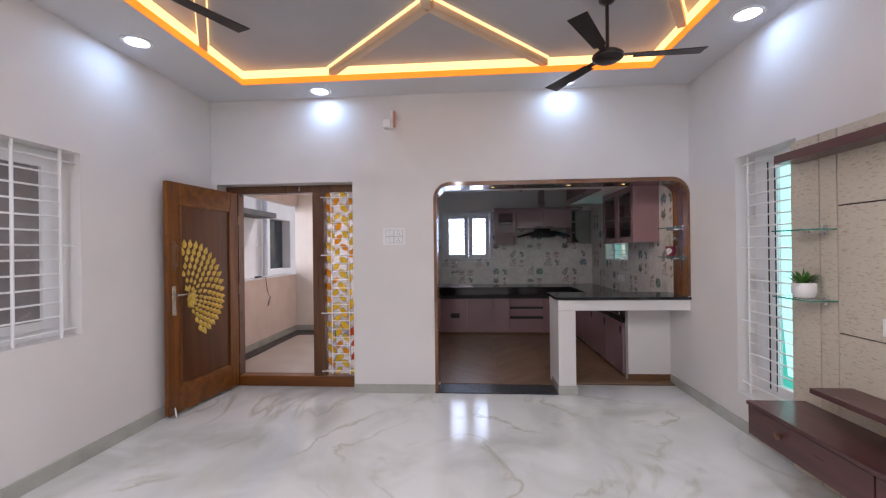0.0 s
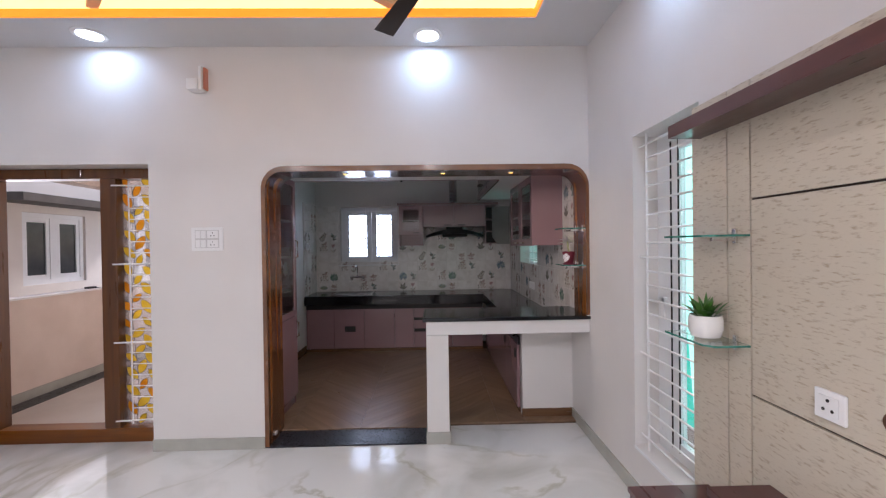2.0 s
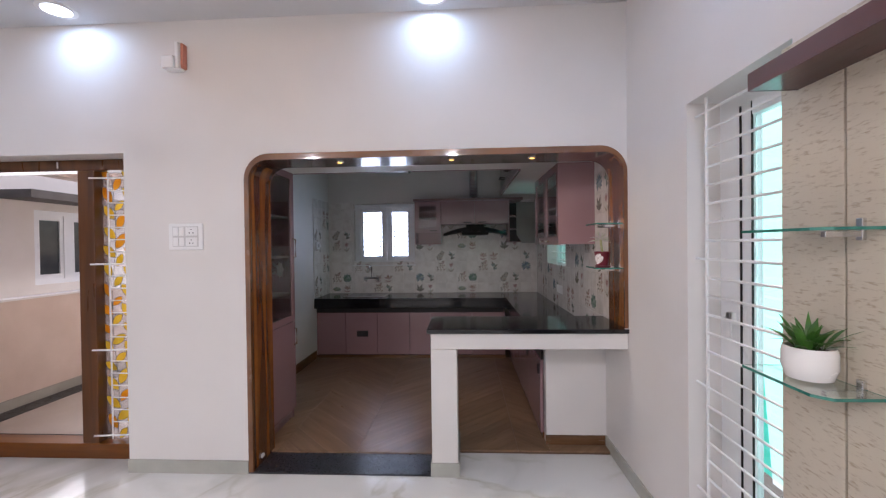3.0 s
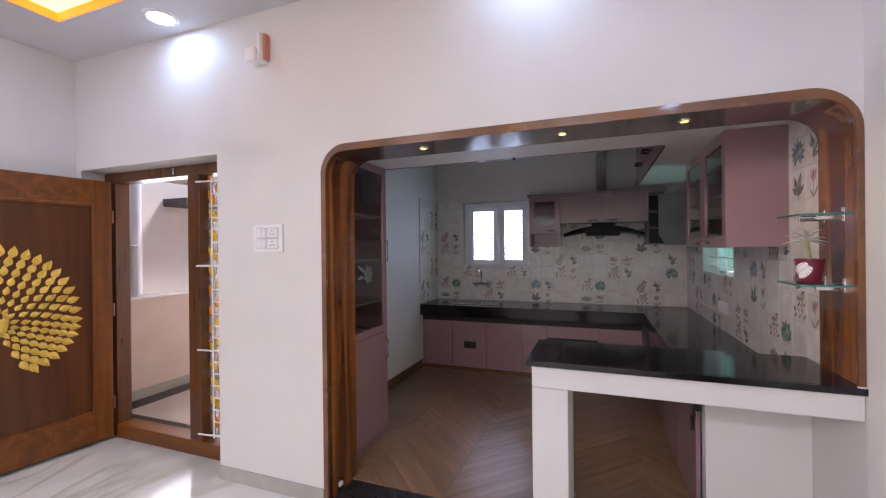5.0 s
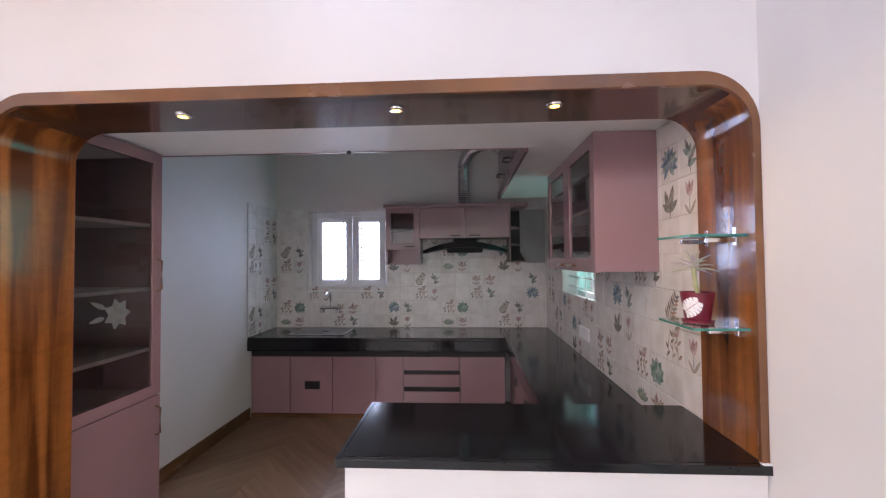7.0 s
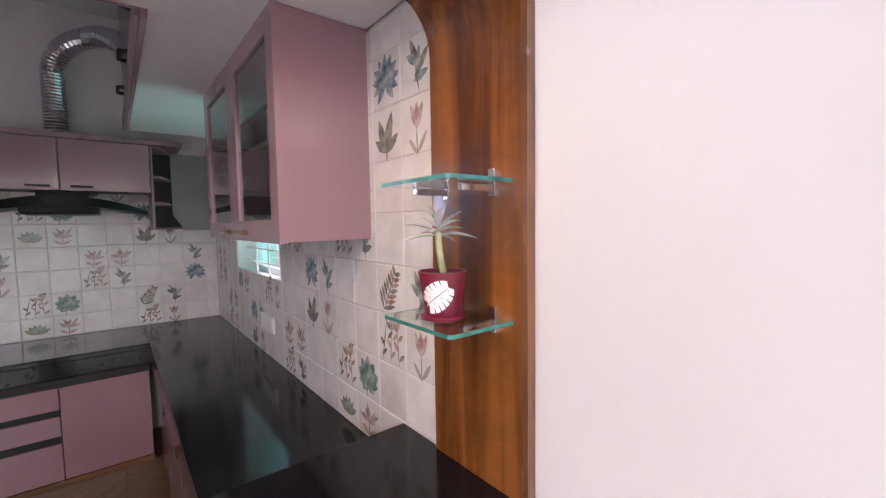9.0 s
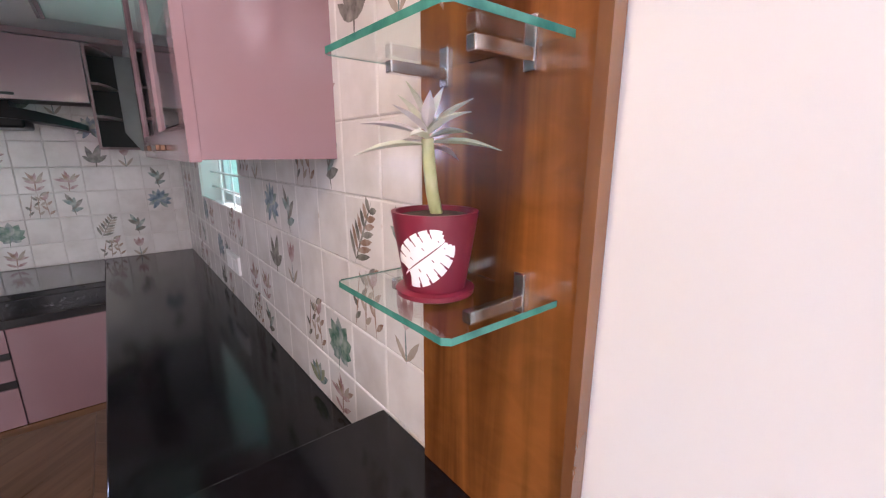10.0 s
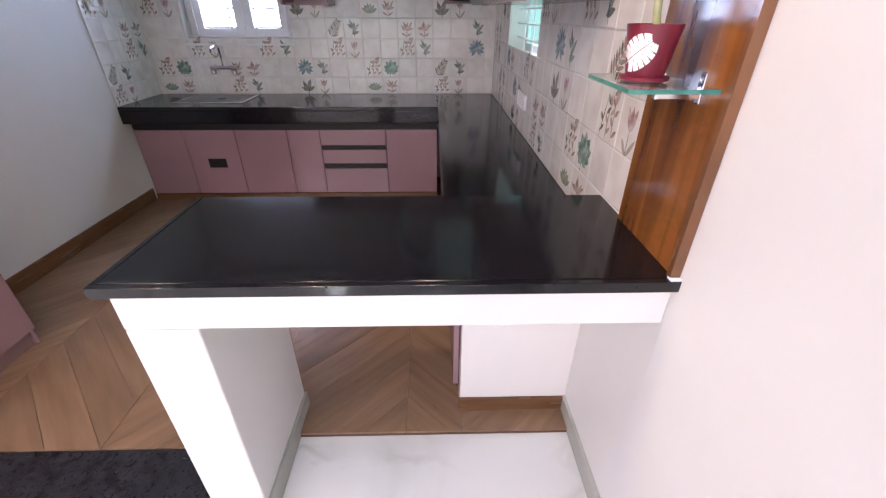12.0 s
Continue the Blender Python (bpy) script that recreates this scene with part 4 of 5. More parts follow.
# ---- fittings on the hall wall ----
sp = thing("switch_plate", (1.467, 0.0, 1.59), "white modular switch plate with four switches and two sockets", "switch")
part("plate", boxes((1.350, 1.585, -0.012, -0.0005, 1.505, 1.682), bevel=0.004), WHITE, sp)
# Thin grey sheet paints the shadow in the gaps between the switches.
part("inset", boxes((1.378, 1.557, -0.0127, -0.0121, 1.526, 1.662)), mat("switch_shadow_grey", (0.58, 0.57, 0.57), (0.64, 0.63, 0.63), rough=0.5), sp, "grey sheet in place of the shadow round the switches")
for r in (0, 1):
    for c in range(2):
        x, z = 1.385 + c * 0.040, 1.600 - r * 0.068
        part("rocker", boxes((x, x + 0.035, -0.019, -0.0125, z, z + 0.056), bevel=0.002), WHITE, sp)
    z = 1.600 - r * 0.068
    so_f = part("socket_face", boxes((1.470, 1.550, -0.017, -0.0125, z, z + 0.056), bevel=0.002), WHITE, sp)
    for dx, dz in ((-0.012, -0.010), (0.012, -0.010), (0.0, 0.012)):
        part("pin_hole", rod(bmesh.new(), (1.510 + dx, -0.0182, z + 0.028 + dz), (1.510 + dx, -0.0165, z + 0.028 + dz), 0.004), DARK, so_f)
dv = thing("wall_sensor", (1.43, 0.0, 2.70), "small white wall box with an orange back plate", "sensor")
part("back_plate", boxes((1.478, 1.494, -0.045, -0.0005, 2.705, 2.865), bevel=0.003), mat("coral_plastic", (0.55, 0.20, 0.13), (0.62, 0.24, 0.16), rough=0.4), dv, "coral back plate")
part("box", boxes((1.375, 1.455, -0.085, -0.0005, 2.690, 2.772), bevel=0.006), WHITE, dv)
part("cover", boxes((1.456, 1.4775, -0.070, -0.0005, 2.692, 2.865), bevel=0.004), WHITE, dv)

# ---- east wall: panelled television wall ----
PX0 = 4.348
tv = structure("panel_wall", boxes((PX0 + 0.012, XR - 0.001, -5.2, -1.278, 0.0, 2.128)), GROOVE, "beige textured laminate panels with dark joints", "wall panelling")
ys = [-1.275, -1.498, -1.618, -2.98, -4.3, -5.2]
zs = [0.0, 0.948, 1.679, 2.13]
for i in range(len(ys) - 1):
    zz = zs if i > 1 else [0.0, 2.13]
    for j in range(len(zz) - 1):
        g = 0.004
        part("panel", boxes((PX0, PX0 + 0.012, ys[i + 1] + g, ys[i] - g, zz[j] + (g if j else 0), zz[j + 1] - g), bevel=0.001), PANELTEX, tv)
so = thing("wall_socket", (PX0, -1.929, 1.03), "white square wall socket with three round pin holes", "socket")
part("plate", boxes((PX0 - 0.012, PX0 - 0.0005, -1.977, -1.881, 0.984, 1.074), bevel=0.004), WHITE, so)
part("face", boxes((PX0 - 0.016, PX0 - 0.0125, -1.960, -1.898, 1.000, 1.058), bevel=0.002), WHITE, so)
for y, z in ((-1.929, 1.045), (-1.943, 1.017), (-1.915, 1.017)):
    part("pin_hole", rod(bmesh.new(), (PX0 - 0.0175, y, z), (PX0 - 0.0158, y, z), 0.005), DARK, so)
ho = thing("cable_grommet", (PX0, -2.098, 1.046), "round brown cable hole in the panel", "grommet")
part("ring", lathe(bmesh.new(), [(0.024, 0.0), (0.031, 0.0), (0.031, 0.004), (0.024, 0.004)], (0, 0, 0)), BRASS, ho, smooth=True).matrix_parent_inverse = Matrix.Rotation(radians(-90), 4, "Y")
part("hole", lathe(bmesh.new(), [(0.024, 0.0005), (0.024, 0.002), (0.01, 0.002)], (0, 0, 0)), DARK, ho).matrix_parent_inverse = Matrix.Rotation(radians(-90), 4, "Y")
ledge = thing("wall_ledge", (4.27, -3.2, 1.975), "dark mahogany ledge along the panelled wall", "shelf")
part("board", boxes((4.2025, PX0 - 0.001, -5.2, -1.3475, 1.975, 2.027), bevel=0.002), MAHOG, ledge)
part("front_edge", boxes((4.1995, 4.202, -5.2, -1.345, 1.9745, 2.0275)), MAHOG, ledge)
part("end_edge", boxes((4.2025, PX0 - 0.001, -1.347, -1.345, 1.9745, 2.0275)), MAHOG, ledge)
cab = thing("tv_cabinet", (4.18, -3.0, 0.26), "dark mahogany wall-hung drawer cabinet", "cabinet")
part("body", boxes((4.012, PX0 - 0.001, -4.6, -1.385, 0.262, 0.446)), MAHOG, cab)
part("top", boxes((3.990, PX0 - 0.001, -4.62, -1.375, 0.4475, 0.470), bevel=0.003), MAHOG, cab)
for k in range(4):
    y1 = -1.39 - k * 0.82
    d = part("drawer_front", boxes((3.994, 4.011, y1 - 0.81, y1, 0.266, 0.444), bevel=0.002), MAHOG, cab)
    part("knob", turned(lathe(bmesh.new(), [(0.008, 0.0), (0.008, 0.012), (0.019, 0.018), (0.021, 0.026), (0.012, 0.032)], (0, 0, 0)), Matrix.Translation((3.993, y1 - 0.28, 0.374)) @ Matrix.Rotation(radians(-90), 4, "Y")), BRASS, d, "round dark knob", True)
st = thing("tv_shelf", (4.23, -3.0, 0.64), "dark mahogany raised board over the cabinet", "shelf")
part("board", boxes((4.12, PX0 - 0.001, -4.4, -1.70, 0.630, 0.660), bevel=0.003), MAHOG, st)
for y in (-2.3, -4.2):
    part("support", boxes((4.15, PX0 - 0.002, y - 0.03, y, 0.471, 0.629)), MAHOG, st)

def glass_shelf(name, z, pts, brackets, label):
    t = thing(name, (pts[0][0], pts[0][1], z), label, "glass shelf", "glass shelves")
    bm = bmesh.new()
    for zz in (z - 0.004, z + 0.004):
        flat(bm, [(x, y, zz) for x, y in pts])
    bmesh.ops.bridge_loops(bm, edges=bm.edges[:])
    bmesh.ops.recalc_face_normals(bm, faces=bm.faces)
    bm.normal_update()
    for f in bm.faces:
        f.material_index = 0 if abs(f.normal.z) > 0.5 else 1
    part("plate", bm, [GREENG, GEDGE], t, "green-edged glass plate")
    for x, y, ax in brackets:
        part("bracket", boxes((x - 0.10, x, y - 0.007, y + 0.007, z - 0.021, z - 0.0055), (x - 0.012, x, y - 0.009, y + 0.009, z - 0.030, z + 0.028), bevel=0.002), STEEL, t, "chrome bracket")
    return t

for z in (1.129, 1.545):
    glass_shelf("wall_glass_shelf", z, [(PX0 - 0.001, -1.335), (PX0 - 0.001, -1.618), (4.215, -1.618), (4.185, -1.585), (4.185, -1.335)], [(PX0 - 0.002, -1.55, 0)], "green-edged clear glass shelf on the panelled wall")
for z in (1.351, 1.642):
    glass_shelf("post_glass_shelf", z, [(4.3535, 0.042), (4.3535, 0.277), (4.190, 0.277), (4.183, 0.270), (4.183, 0.050), (4.190, 0.042)], [(4.353, 0.092, 0), (4.353, 0.243, 0)], "green-edged clear glass shelf with chrome brackets on the wooden post")

# ---- plants ----
rng = random.Random(11)
px, py, pz = 4.272, -1.475, 1.1335
pot = thing("potted_plant", (px, py, pz), "leafy green plant in a white bowl pot on glass shelf", "plant")
part("pot", lathe(bmesh.new(), [(0.034, 0.0), (0.052, 0.006), (0.062, 0.035), (0.062, 0.075), (0.058, 0.092), (0.054, 0.092), (0.053, 0.078)], (px, py, pz)), CERAM, pot, smooth=True)
part("soil", lathe(bmesh.new(), [(0.052, 0.0), (0.052, 0.006), (0.03, 0.008)], (px, py, pz + 0.074)), SOIL, pot)
for k in range(34):
    a = k * 2.4
    r0 = 0.004 + 0.028 * (k % 7) / 6
    lean = 0.25 + 1.1 * (k / 34) ** 0.8
    L = rng.uniform(0.07, 0.115)
    b0 = Vector((px + r0 * math.cos(a), py + r0 * math.sin(a), pz + 0.082))
    tip = b0 + Vector((math.cos(a) * math.sin(lean), math.sin(a) * math.sin(lean), math.cos(lean))) * L
    part("leaf", blade(bmesh.new(), b0, tip, rng.uniform(0.016, 0.024), (-math.cos(a), -math.sin(a), 0.6), thick=0.001, bend=rng.uniform(0.006, 0.014)), LEAF, pot)

sx, sy, sz = 4.255, 0.151, 1.3555
suc = thing("potted_succulent", (sx, sy, sz), "grey-green succulent in a maroon pot with white leaf print", "plant")
part("saucer", lathe(bmesh.new(), [(0.038, 0.0), (0.047, 0.004), (0.048, 0.010), (0.043, 0.011)], (sx, sy, sz)), MAROON, suc, smooth=True)
R0, R1, PH = 0.0365, 0.0505, 0.092
part("pot", lathe(bmesh.new(), [(R0, 0.011), (R0 + 0.001, 0.014), (R1, 0.011 + PH - 0.008), (R1 + 0.001, 0.011 + PH), (R1 - 0.004, 0.011 + PH), (R1 - 0.006, 0.011 + PH - 0.014)], (sx, sy, sz), seg=36), MAROON, suc, smooth=True)
part("soil", lathe(bmesh.new(), [(R1 - 0.007, 0.0), (R1 - 0.008, 0.005), (0.03, 0.007)], (sx, sy, sz + 0.092)), SOIL, suc)

bm = bmesh.new()
ang0 = math.atan2(-0.62, -0.62) - 0.16
tilt = radians(-52)

def on_pot(u, v):
    """A point of the print, wrapped onto the pot's side."""
    u, v = u * math.cos(tilt) - v * math.sin(tilt), u * math.sin(tilt) + v * math.cos(tilt)
    h = 0.055 + v
    r = R0 + (R1 - R0) * (h - 0.011) / PH + 0.0013
    a = ang0 + u / r
    return (sx + r * math.cos(a), sy + r * math.sin(a), sz + h)


def half_width(s):
    """Half the leaf's breadth at s, from its stalk end 0 to its tip 1."""
    q = (s - 0.42) / 0.585 if s > 0.42 else (0.42 - s) / 0.50
    return 0.0290 * math.sqrt(max(0.0, 1 - q ** 2.2))


LL = 0.058
for side in (-1, 1):
    n = 6
    for k in range(n):
        for j in range(10):
            s0, s1 = (k + j / 10) / n, (k + (j + 1) / 10) / n
            reach = 1.0 if j < 8 else (0.82, 0.55)[j - 8]
            steps = [0.025, 0.22, 0.38, 0.55, 0.82, 1.0]
            for p, q in zip(steps, steps[1:]):
                if p >= reach or (j == 4 and p == 0.22 and k % 2 == 1):
                    continue
                quad = []
                for ss, r in ((s0, p), (s1, p), (s1, q), (s0, q)):
                    w = half_width(ss) * r
                    fall = 0.010 * (1 - ss) * r * r
                    quad.append(on_pot(side * w, -LL * 0.46 + LL * ss * (1 - 0.06 * r) - fall + 0.012 * ss * r * r))
                flat(bm, quad)
flat(bm, [on_pot(-0.0012, -LL * 0.46), on_pot(0.0012, -LL * 0.46), on_pot(0.0022, -LL * 0.60), on_pot(0.0002, -LL * 0.60)])
part("leaf_print", bm, PRINTW, suc, "white split-leaf print")
stem = [(sx + 0.004, sy, sz + 0.092), (sx - 0.002, sy + 0.002, sz + 0.122), (sx - 0.006, sy + 0.003, sz + 0.157), (sx - 0.008, sy + 0.003, sz + 0.184)]
part("stem", tube(bmesh.new(), stem, 0.0075, seg=10), STEM, suc, smooth=True)
tipc = Vector(stem[-1])
for k in range(15):
    a = k * 2.4 + 0.5
    f = k / 14
    lean = 1.74 - 1.25 * f ** 1.5
    L = 0.092 * (1 - 0.50 * f) * rng.uniform(0.82, 1.12)
    d = Vector((math.cos(a) * math.sin(lean), math.sin(a) * math.sin(lean), math.cos(lean)))
    b0 = tipc + Vector((0, 0, 0.024 * f - 0.008))
    part("leaf", blade(bmesh.new(), b0, b0 + d * L, 0.0150, (-math.cos(a) * 0.3, -math.sin(a) * 0.3, 1), thick=0.0035, bend=0.006 if f < 0.6 else 0.003), SUCC if k % 3 else SUCC_M, suc, smooth=True)

# ---- ceiling fans ----
def ceiling_fan(x, y, turn, group="ceiling fans"):
    z = 2.73
    t = thing("ceiling_fan", (x, y, z), "dark brown three-bladed ceiling fan", "ceiling fan", group)
    part("canopy", lathe(bmesh.new(), [(0.02, 0.346), (0.05, 0.366), (0.062, 0.435)], (x, y, z)), FANB, t, smooth=True)
    part("rod", rod(bmesh.new(), (x, y, z + 0.04), (x, y, z + 0.40), 0.012), FANB, t, smooth=True)
    part("motor", lathe(bmesh.new(), [(0.03, -0.036), (0.07, -0.032), (0.098, -0.014), (0.102, 0.004), (0.075, 0.028), (0.03, 0.045)], (x, y, z)), FANB, t, smooth=True)
    for k in range(3):
        a = radians(turn + 120 * k)
        m = Matrix.Translation((x, y, z)) @ Matrix.Rotation(a, 4, "Z") @ Matrix.Rotation(radians(6), 4, "X")
        bl = boxes((0.17, 0.60, -0.05, 0.05, -0.003, 0.003), bevel=0.002)
        for v in bl.verts:
            v.co.y *= 0.8 + 0.35 * (v.co.x - 0.17) / 0.43
        b_ob = part("blade", turned(bl, m), FANB, t)
        part("blade_arm", turned(boxes((0.085, 0.22, -0.02, 0.02, 0.0035, 0.010), bevel=0.002), m), FANB, b_ob)

ceiling_fan(3.175, -1.32, -3)
ceiling_fan(0.68, -2.38, 62)

# ---- kitchen tall unit ----
pan = thing("pantry_cabinet", (1.58, 0.65, KF), "tall mauve pantry cabinet with a glass upper door", "cabinet")
P0, P1, PZ1 = 0.315, 0.870, 2.160
part("back", boxes((KL + 0.002, KL + 0.012, P0, P1, KF, PZ1)), CARC, pan)
part("side", boxes((KL + 0.012, 1.81, P1 - 0.018, P1, KF, PZ1)), MAUVE, pan)
part("side", boxes((KL + 0.012, 1.81, P0, P0 + 0.018, KF, PZ1)), CARC, pan)
part("top", boxes((KL + 0.012, 1.81, P0 + 0.018, P1 - 0.018, PZ1 - 0.018, PZ1)), CARC, pan)
for z in (0.89, 1.12, 1.44, 1.78):
    part("shelf", boxes((KL + 0.012, 1.79, P0 + 0.018, P1 - 0.018, z - 0.018, z)), CARC, pan)
d = part("lower_door", boxes((1.812, 1.832, P0 + 0.002, P1 - 0.001, 0.11, 0.864), bevel=0.002), MAUVE, pan)
part("handle", tube(bmesh.new(), [(1.832, P1 - 0.03, 0.66), (1.856, P1 - 0.03, 0.67), (1.856, P1 - 0.03, 0.80), (1.832, P1 - 0.03, 0.81)], 0.006), BRASS, d)
d = part("glass_door", pierced(bmesh.new(), "x", (P0 + 0.002, P1 - 0.001), (0.870, PZ1 - 0.002), (1.812, 1.832), [(P0 + 0.06, P1 - 0.06, 0.925, PZ1 - 0.06)]), MAUVE, pan)
part("pane", boxes((1.820, 1.824, P0 + 0.06, P1 - 0.06, 0.925, PZ1 - 0.06)), GLASS, d)
ETCH = mat("etched_glass", (0.13, 0.14, 0.14), (0.19, 0.20, 0.20), scale=30, rough=0.7)
fl_bm = bmesh.new()
for k in range(7):
    a = 2 * math.pi * k / 7
    c0 = Vector((1.8255, 0.60, 1.33))
    blade(fl_bm, c0, c0 + Vector((0, math.cos(a), math.sin(a))) * 0.075, 0.052, (1, 0, 0), thick=0.0004, seg=5)
for a, L in ((2.7, 0.16), (3.3, 0.15)):
    c0 = Vector((1.8255, 0.60, 1.33)) + Vector((0, math.cos(a), math.sin(a))) * 0.07
    blade(fl_bm, c0, c0 + Vector((0, math.cos(a), math.sin(a))) * (L - 0.07), 0.024, (1, 0, 0), thick=0.0004, seg=5)
part("etched_flower", fl_bm, ETCH, d, "pale etched flower")
part("handle", tube(bmesh.new(), [(1.832, P1 - 0.03, 1.42), (1.858, P1 - 0.03, 1.43), (1.858, P1 - 0.03, 1.58), (1.832, P1 - 0.03, 1.59)], 0.006), BRASS, d)
part("plinth", boxes((KL + 0.012, 1.80, P0 + 0.018, P1 - 0.018, KF, 0.10)), MAUVE_D, pan)

# ---- loft over the opening and along the side wall ----
LZ = 2.166
LX, LY = 3.81, 0.915                            # faces of the side loft and of the front loft
loft = thing("loft", (2.8, 0.7, LZ), "pale soffit of the storage loft over the kitchen entrance", "loft")
part("soffit", boxes((KL + 0.001, KR - 0.001, LD + 0.002, LY, LZ, LZ + 0.05)), WALL, loft)
part("side_soffit", boxes((LX + 0.02, KR - 0.001, LY + 0.0005, 2.70, LZ, LZ + 0.05)), WALL, loft)
part("end_panel", boxes((LX + 0.02, KR - 0.001, 2.701, 2.72, LZ, 3.03)), WALL, loft, "white end panel")
part("latch", lathe(bmesh.new(), [(0.003, -0.020), (0.012, -0.017), (0.012, -0.008), (0.006, -0.0005)], (2.86, LY - 0.02, LZ)), DARK, loft, "small dark latch knob", True)
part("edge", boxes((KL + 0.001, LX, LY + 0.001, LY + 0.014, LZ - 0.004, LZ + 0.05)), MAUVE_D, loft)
for x0, x1 in ((1.338, 1.95), (1.955, 2.57), (2.575, 3.19), (3.195, LX - 0.025)):
    part("shutter", boxes((x0, x1, LY + 0.002, LY + 0.02, LZ + 0.055, 3.03)), MAUVE, loft)
for y0, y1 in ((LY + 0.03, 1.52), (1.525, 2.11), (2.115, 2.70)):
    s = part("side_shutter", boxes((LX, LX + 0.018, y0, y1, LZ - 0.012, 3.03), bevel=0.002), MAUVE, loft)
    part("shutter_edge", boxes((LX - 0.012, LX - 0.0005, y0, y1, LZ - 0.012, LZ + 0.06), bevel=0.002), MAUVE_D, s)
    part("handle", tube(bmesh.new(), [(LX, y0 + 0.24, LZ + 0.16), (LX - 0.03, y0 + 0.25, LZ + 0.16), (LX - 0.03, y0 + 0.37, LZ + 0.16), (LX, y0 + 0.38, LZ + 0.16)], 0.009), DARK, s)

# ---- wall cabinets on the back wall ----
WY = 2.96
def framed_door(x0, x1, z0, z1, parent, w=0.05):
    d = part("door", pierced(bmesh.new(), "y", (x0, x1), (z0, z1), (WY - 0.02, WY - 0.001), [(x0 + w, x1 - w, z0 + w, z1 - w)]), MAUVE, parent)
    part("pane", boxes((x0 + w, x1 - w, WY - 0.013, WY - 0.009, z0 + w, z1 - w)), GLASS, d)
    return d

CZ = 2.118                                      # tops of these cabinets
u = thing("wall_cabinet", (2.83, 3.1, 1.53), "mauve wall cabinet with a glass door and an open niche below", "cabinet", "kitchen wall cabinets")
for n, q in (("side", (2.655, 2.670, WY, KY - 0.002, 1.525, CZ)), ("side", (2.997, 3.012, WY, KY - 0.002, 1.525, CZ)), ("top", (2.670, 2.997, WY, KY - 0.002, CZ - 0.015, CZ)), ("divider", (2.670, 2.997, WY, KY - 0.002, 1.68, 1.695)), ("bottom", (2.670, 2.997, WY + 0.08, KY - 0.002, 1.525, 1.54)), ("back", (2.670, 2.997, KY - 0.012, KY - 0.002, 1.54, CZ - 0.015))):
    part(n, boxes(q), MAUVE, u)
part("shelf", boxes((2.670, 2.997, WY + 0.02, KY - 0.012, 1.89, 1.905)), CARC, u)
d = framed_door(2.657, 3.010, 1.688, CZ - 0.002, u, 0.058)
part("handle", boxes((2.86, 2.96, WY - 0.034, WY - 0.0205, 1.708, 1.720), bevel=0.002), DARK, d)
for x0, x1 in ((3.014, 3.474), (3.476, 3.936)):
    u = thing("wall_cabinet", ((x0 + x1) / 2, 3.1, 1.8), "glossy mauve wall cabinet over the cooker hood", "cabinet", "kitchen wall cabinets")
    part("body", boxes((x0, x1, WY, KY - 0.002, 1.80, CZ)), MAUVE_D, u)
    d = part("door", boxes((x0 + 0.002, x1 - 0.002, WY - 0.02, WY - 0.001, 1.795, CZ - 0.002), bevel=0.002), MAUVE, u)
    xm = x1 - 0.15 if x0 < 3.2 else x0 + 0.05
    part("handle", boxes((xm, xm + 0.11, WY - 0.034, WY - 0.0205, 1.815, 1.828), bevel=0.002), DARK, d)
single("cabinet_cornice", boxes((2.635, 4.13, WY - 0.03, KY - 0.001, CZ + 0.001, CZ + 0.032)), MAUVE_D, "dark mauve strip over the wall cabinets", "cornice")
u = thing("corner_shelf", (4.0, 3.1, 1.54), "open corner shelf unit with three slanted shelves, darkened inside for shade", "shelf unit")
# Near-black back and darker mauve shelves hold the recess's shade in their colour.
part("back", boxes((3.940, 4.16, KY - 0.007, KY - 0.002, 1.54, CZ)), DARK, u)
part("side", boxes((3.940, 3.954, WY, KY - 0.012, 1.54, CZ)), MAUVE_D, u)
for z in (1.54, 1.72, 1.90, CZ - 0.015):
    bm = bmesh.new()
    xe = 4.15 if z < 1.6 else 4.08
    for zz in (z, z + 0.014):
        flat(bm, [(3.954, WY, zz), (3.985, WY, zz), (4.03, WY + 0.10, zz), (xe, KY - 0.017, zz), (3.954, KY - 0.017, zz)])
    bmesh.ops.bridge_loops(bm, edges=bm.edges[:])
    bmesh.ops.recalc_face_normals(bm, faces=bm.faces)
    part("shelf", bm, MAUVE_D, u)
bm = bmesh.new()
for y in (KY - 0.016, KY - 0.0075):
    flat(bm, [(4.085, y, CZ), (4.085, y, 1.65), (4.16, y, 1.53), (KR - 0.013, y, 1.53), (KR - 0.013, y, CZ)])
bmesh.ops.bridge_loops(bm, edges=bm.edges[:])
bmesh.ops.recalc_face_normals(bm, faces=bm.faces)
# Plain wall patch; shade and green window light are in its colour.
part("side_panel", bm, mat("board_in_green_shade", (0.27, 0.29, 0.28), (0.33, 0.35, 0.34), scale=4, rough=0.4), u, "plain board, toned for shade and green window light")

# cooker hood and its duct
hood = thing("cooker_hood", (3.48, 3.1, 1.66), "black curved glass cooker hood under the wall cabinets", "cooker hood")
bm = bmesh.new()
n = 14
rows = []
for k in range(n + 1):
    s = -1 + 2 * k / n
    x = 3.48 + 0.43 * s
    z = 1.695 - 0.055 * abs(s) ** 2.0
    rows.append([bm.verts.new((x, y, z + dz)) for y, dz in ((2.80 + 0.10 * s * s, 0), (KY - 0.03, 0), (KY - 0.03, 0.062 - 0.034 * s * s), (2.80 + 0.10 * s * s, 0.062 - 0.034 * s * s))])
for a, b in zip(rows, rows[1:]):
    for k in range(4):
        bm.faces.new((a[k], a[(k + 1) % 4], b[(k + 1) % 4], b[k]))
bm.faces.new(rows[0]); bm.faces.new(rows[-1])
bmesh.ops.recalc_face_normals(bm, faces=bm.faces)
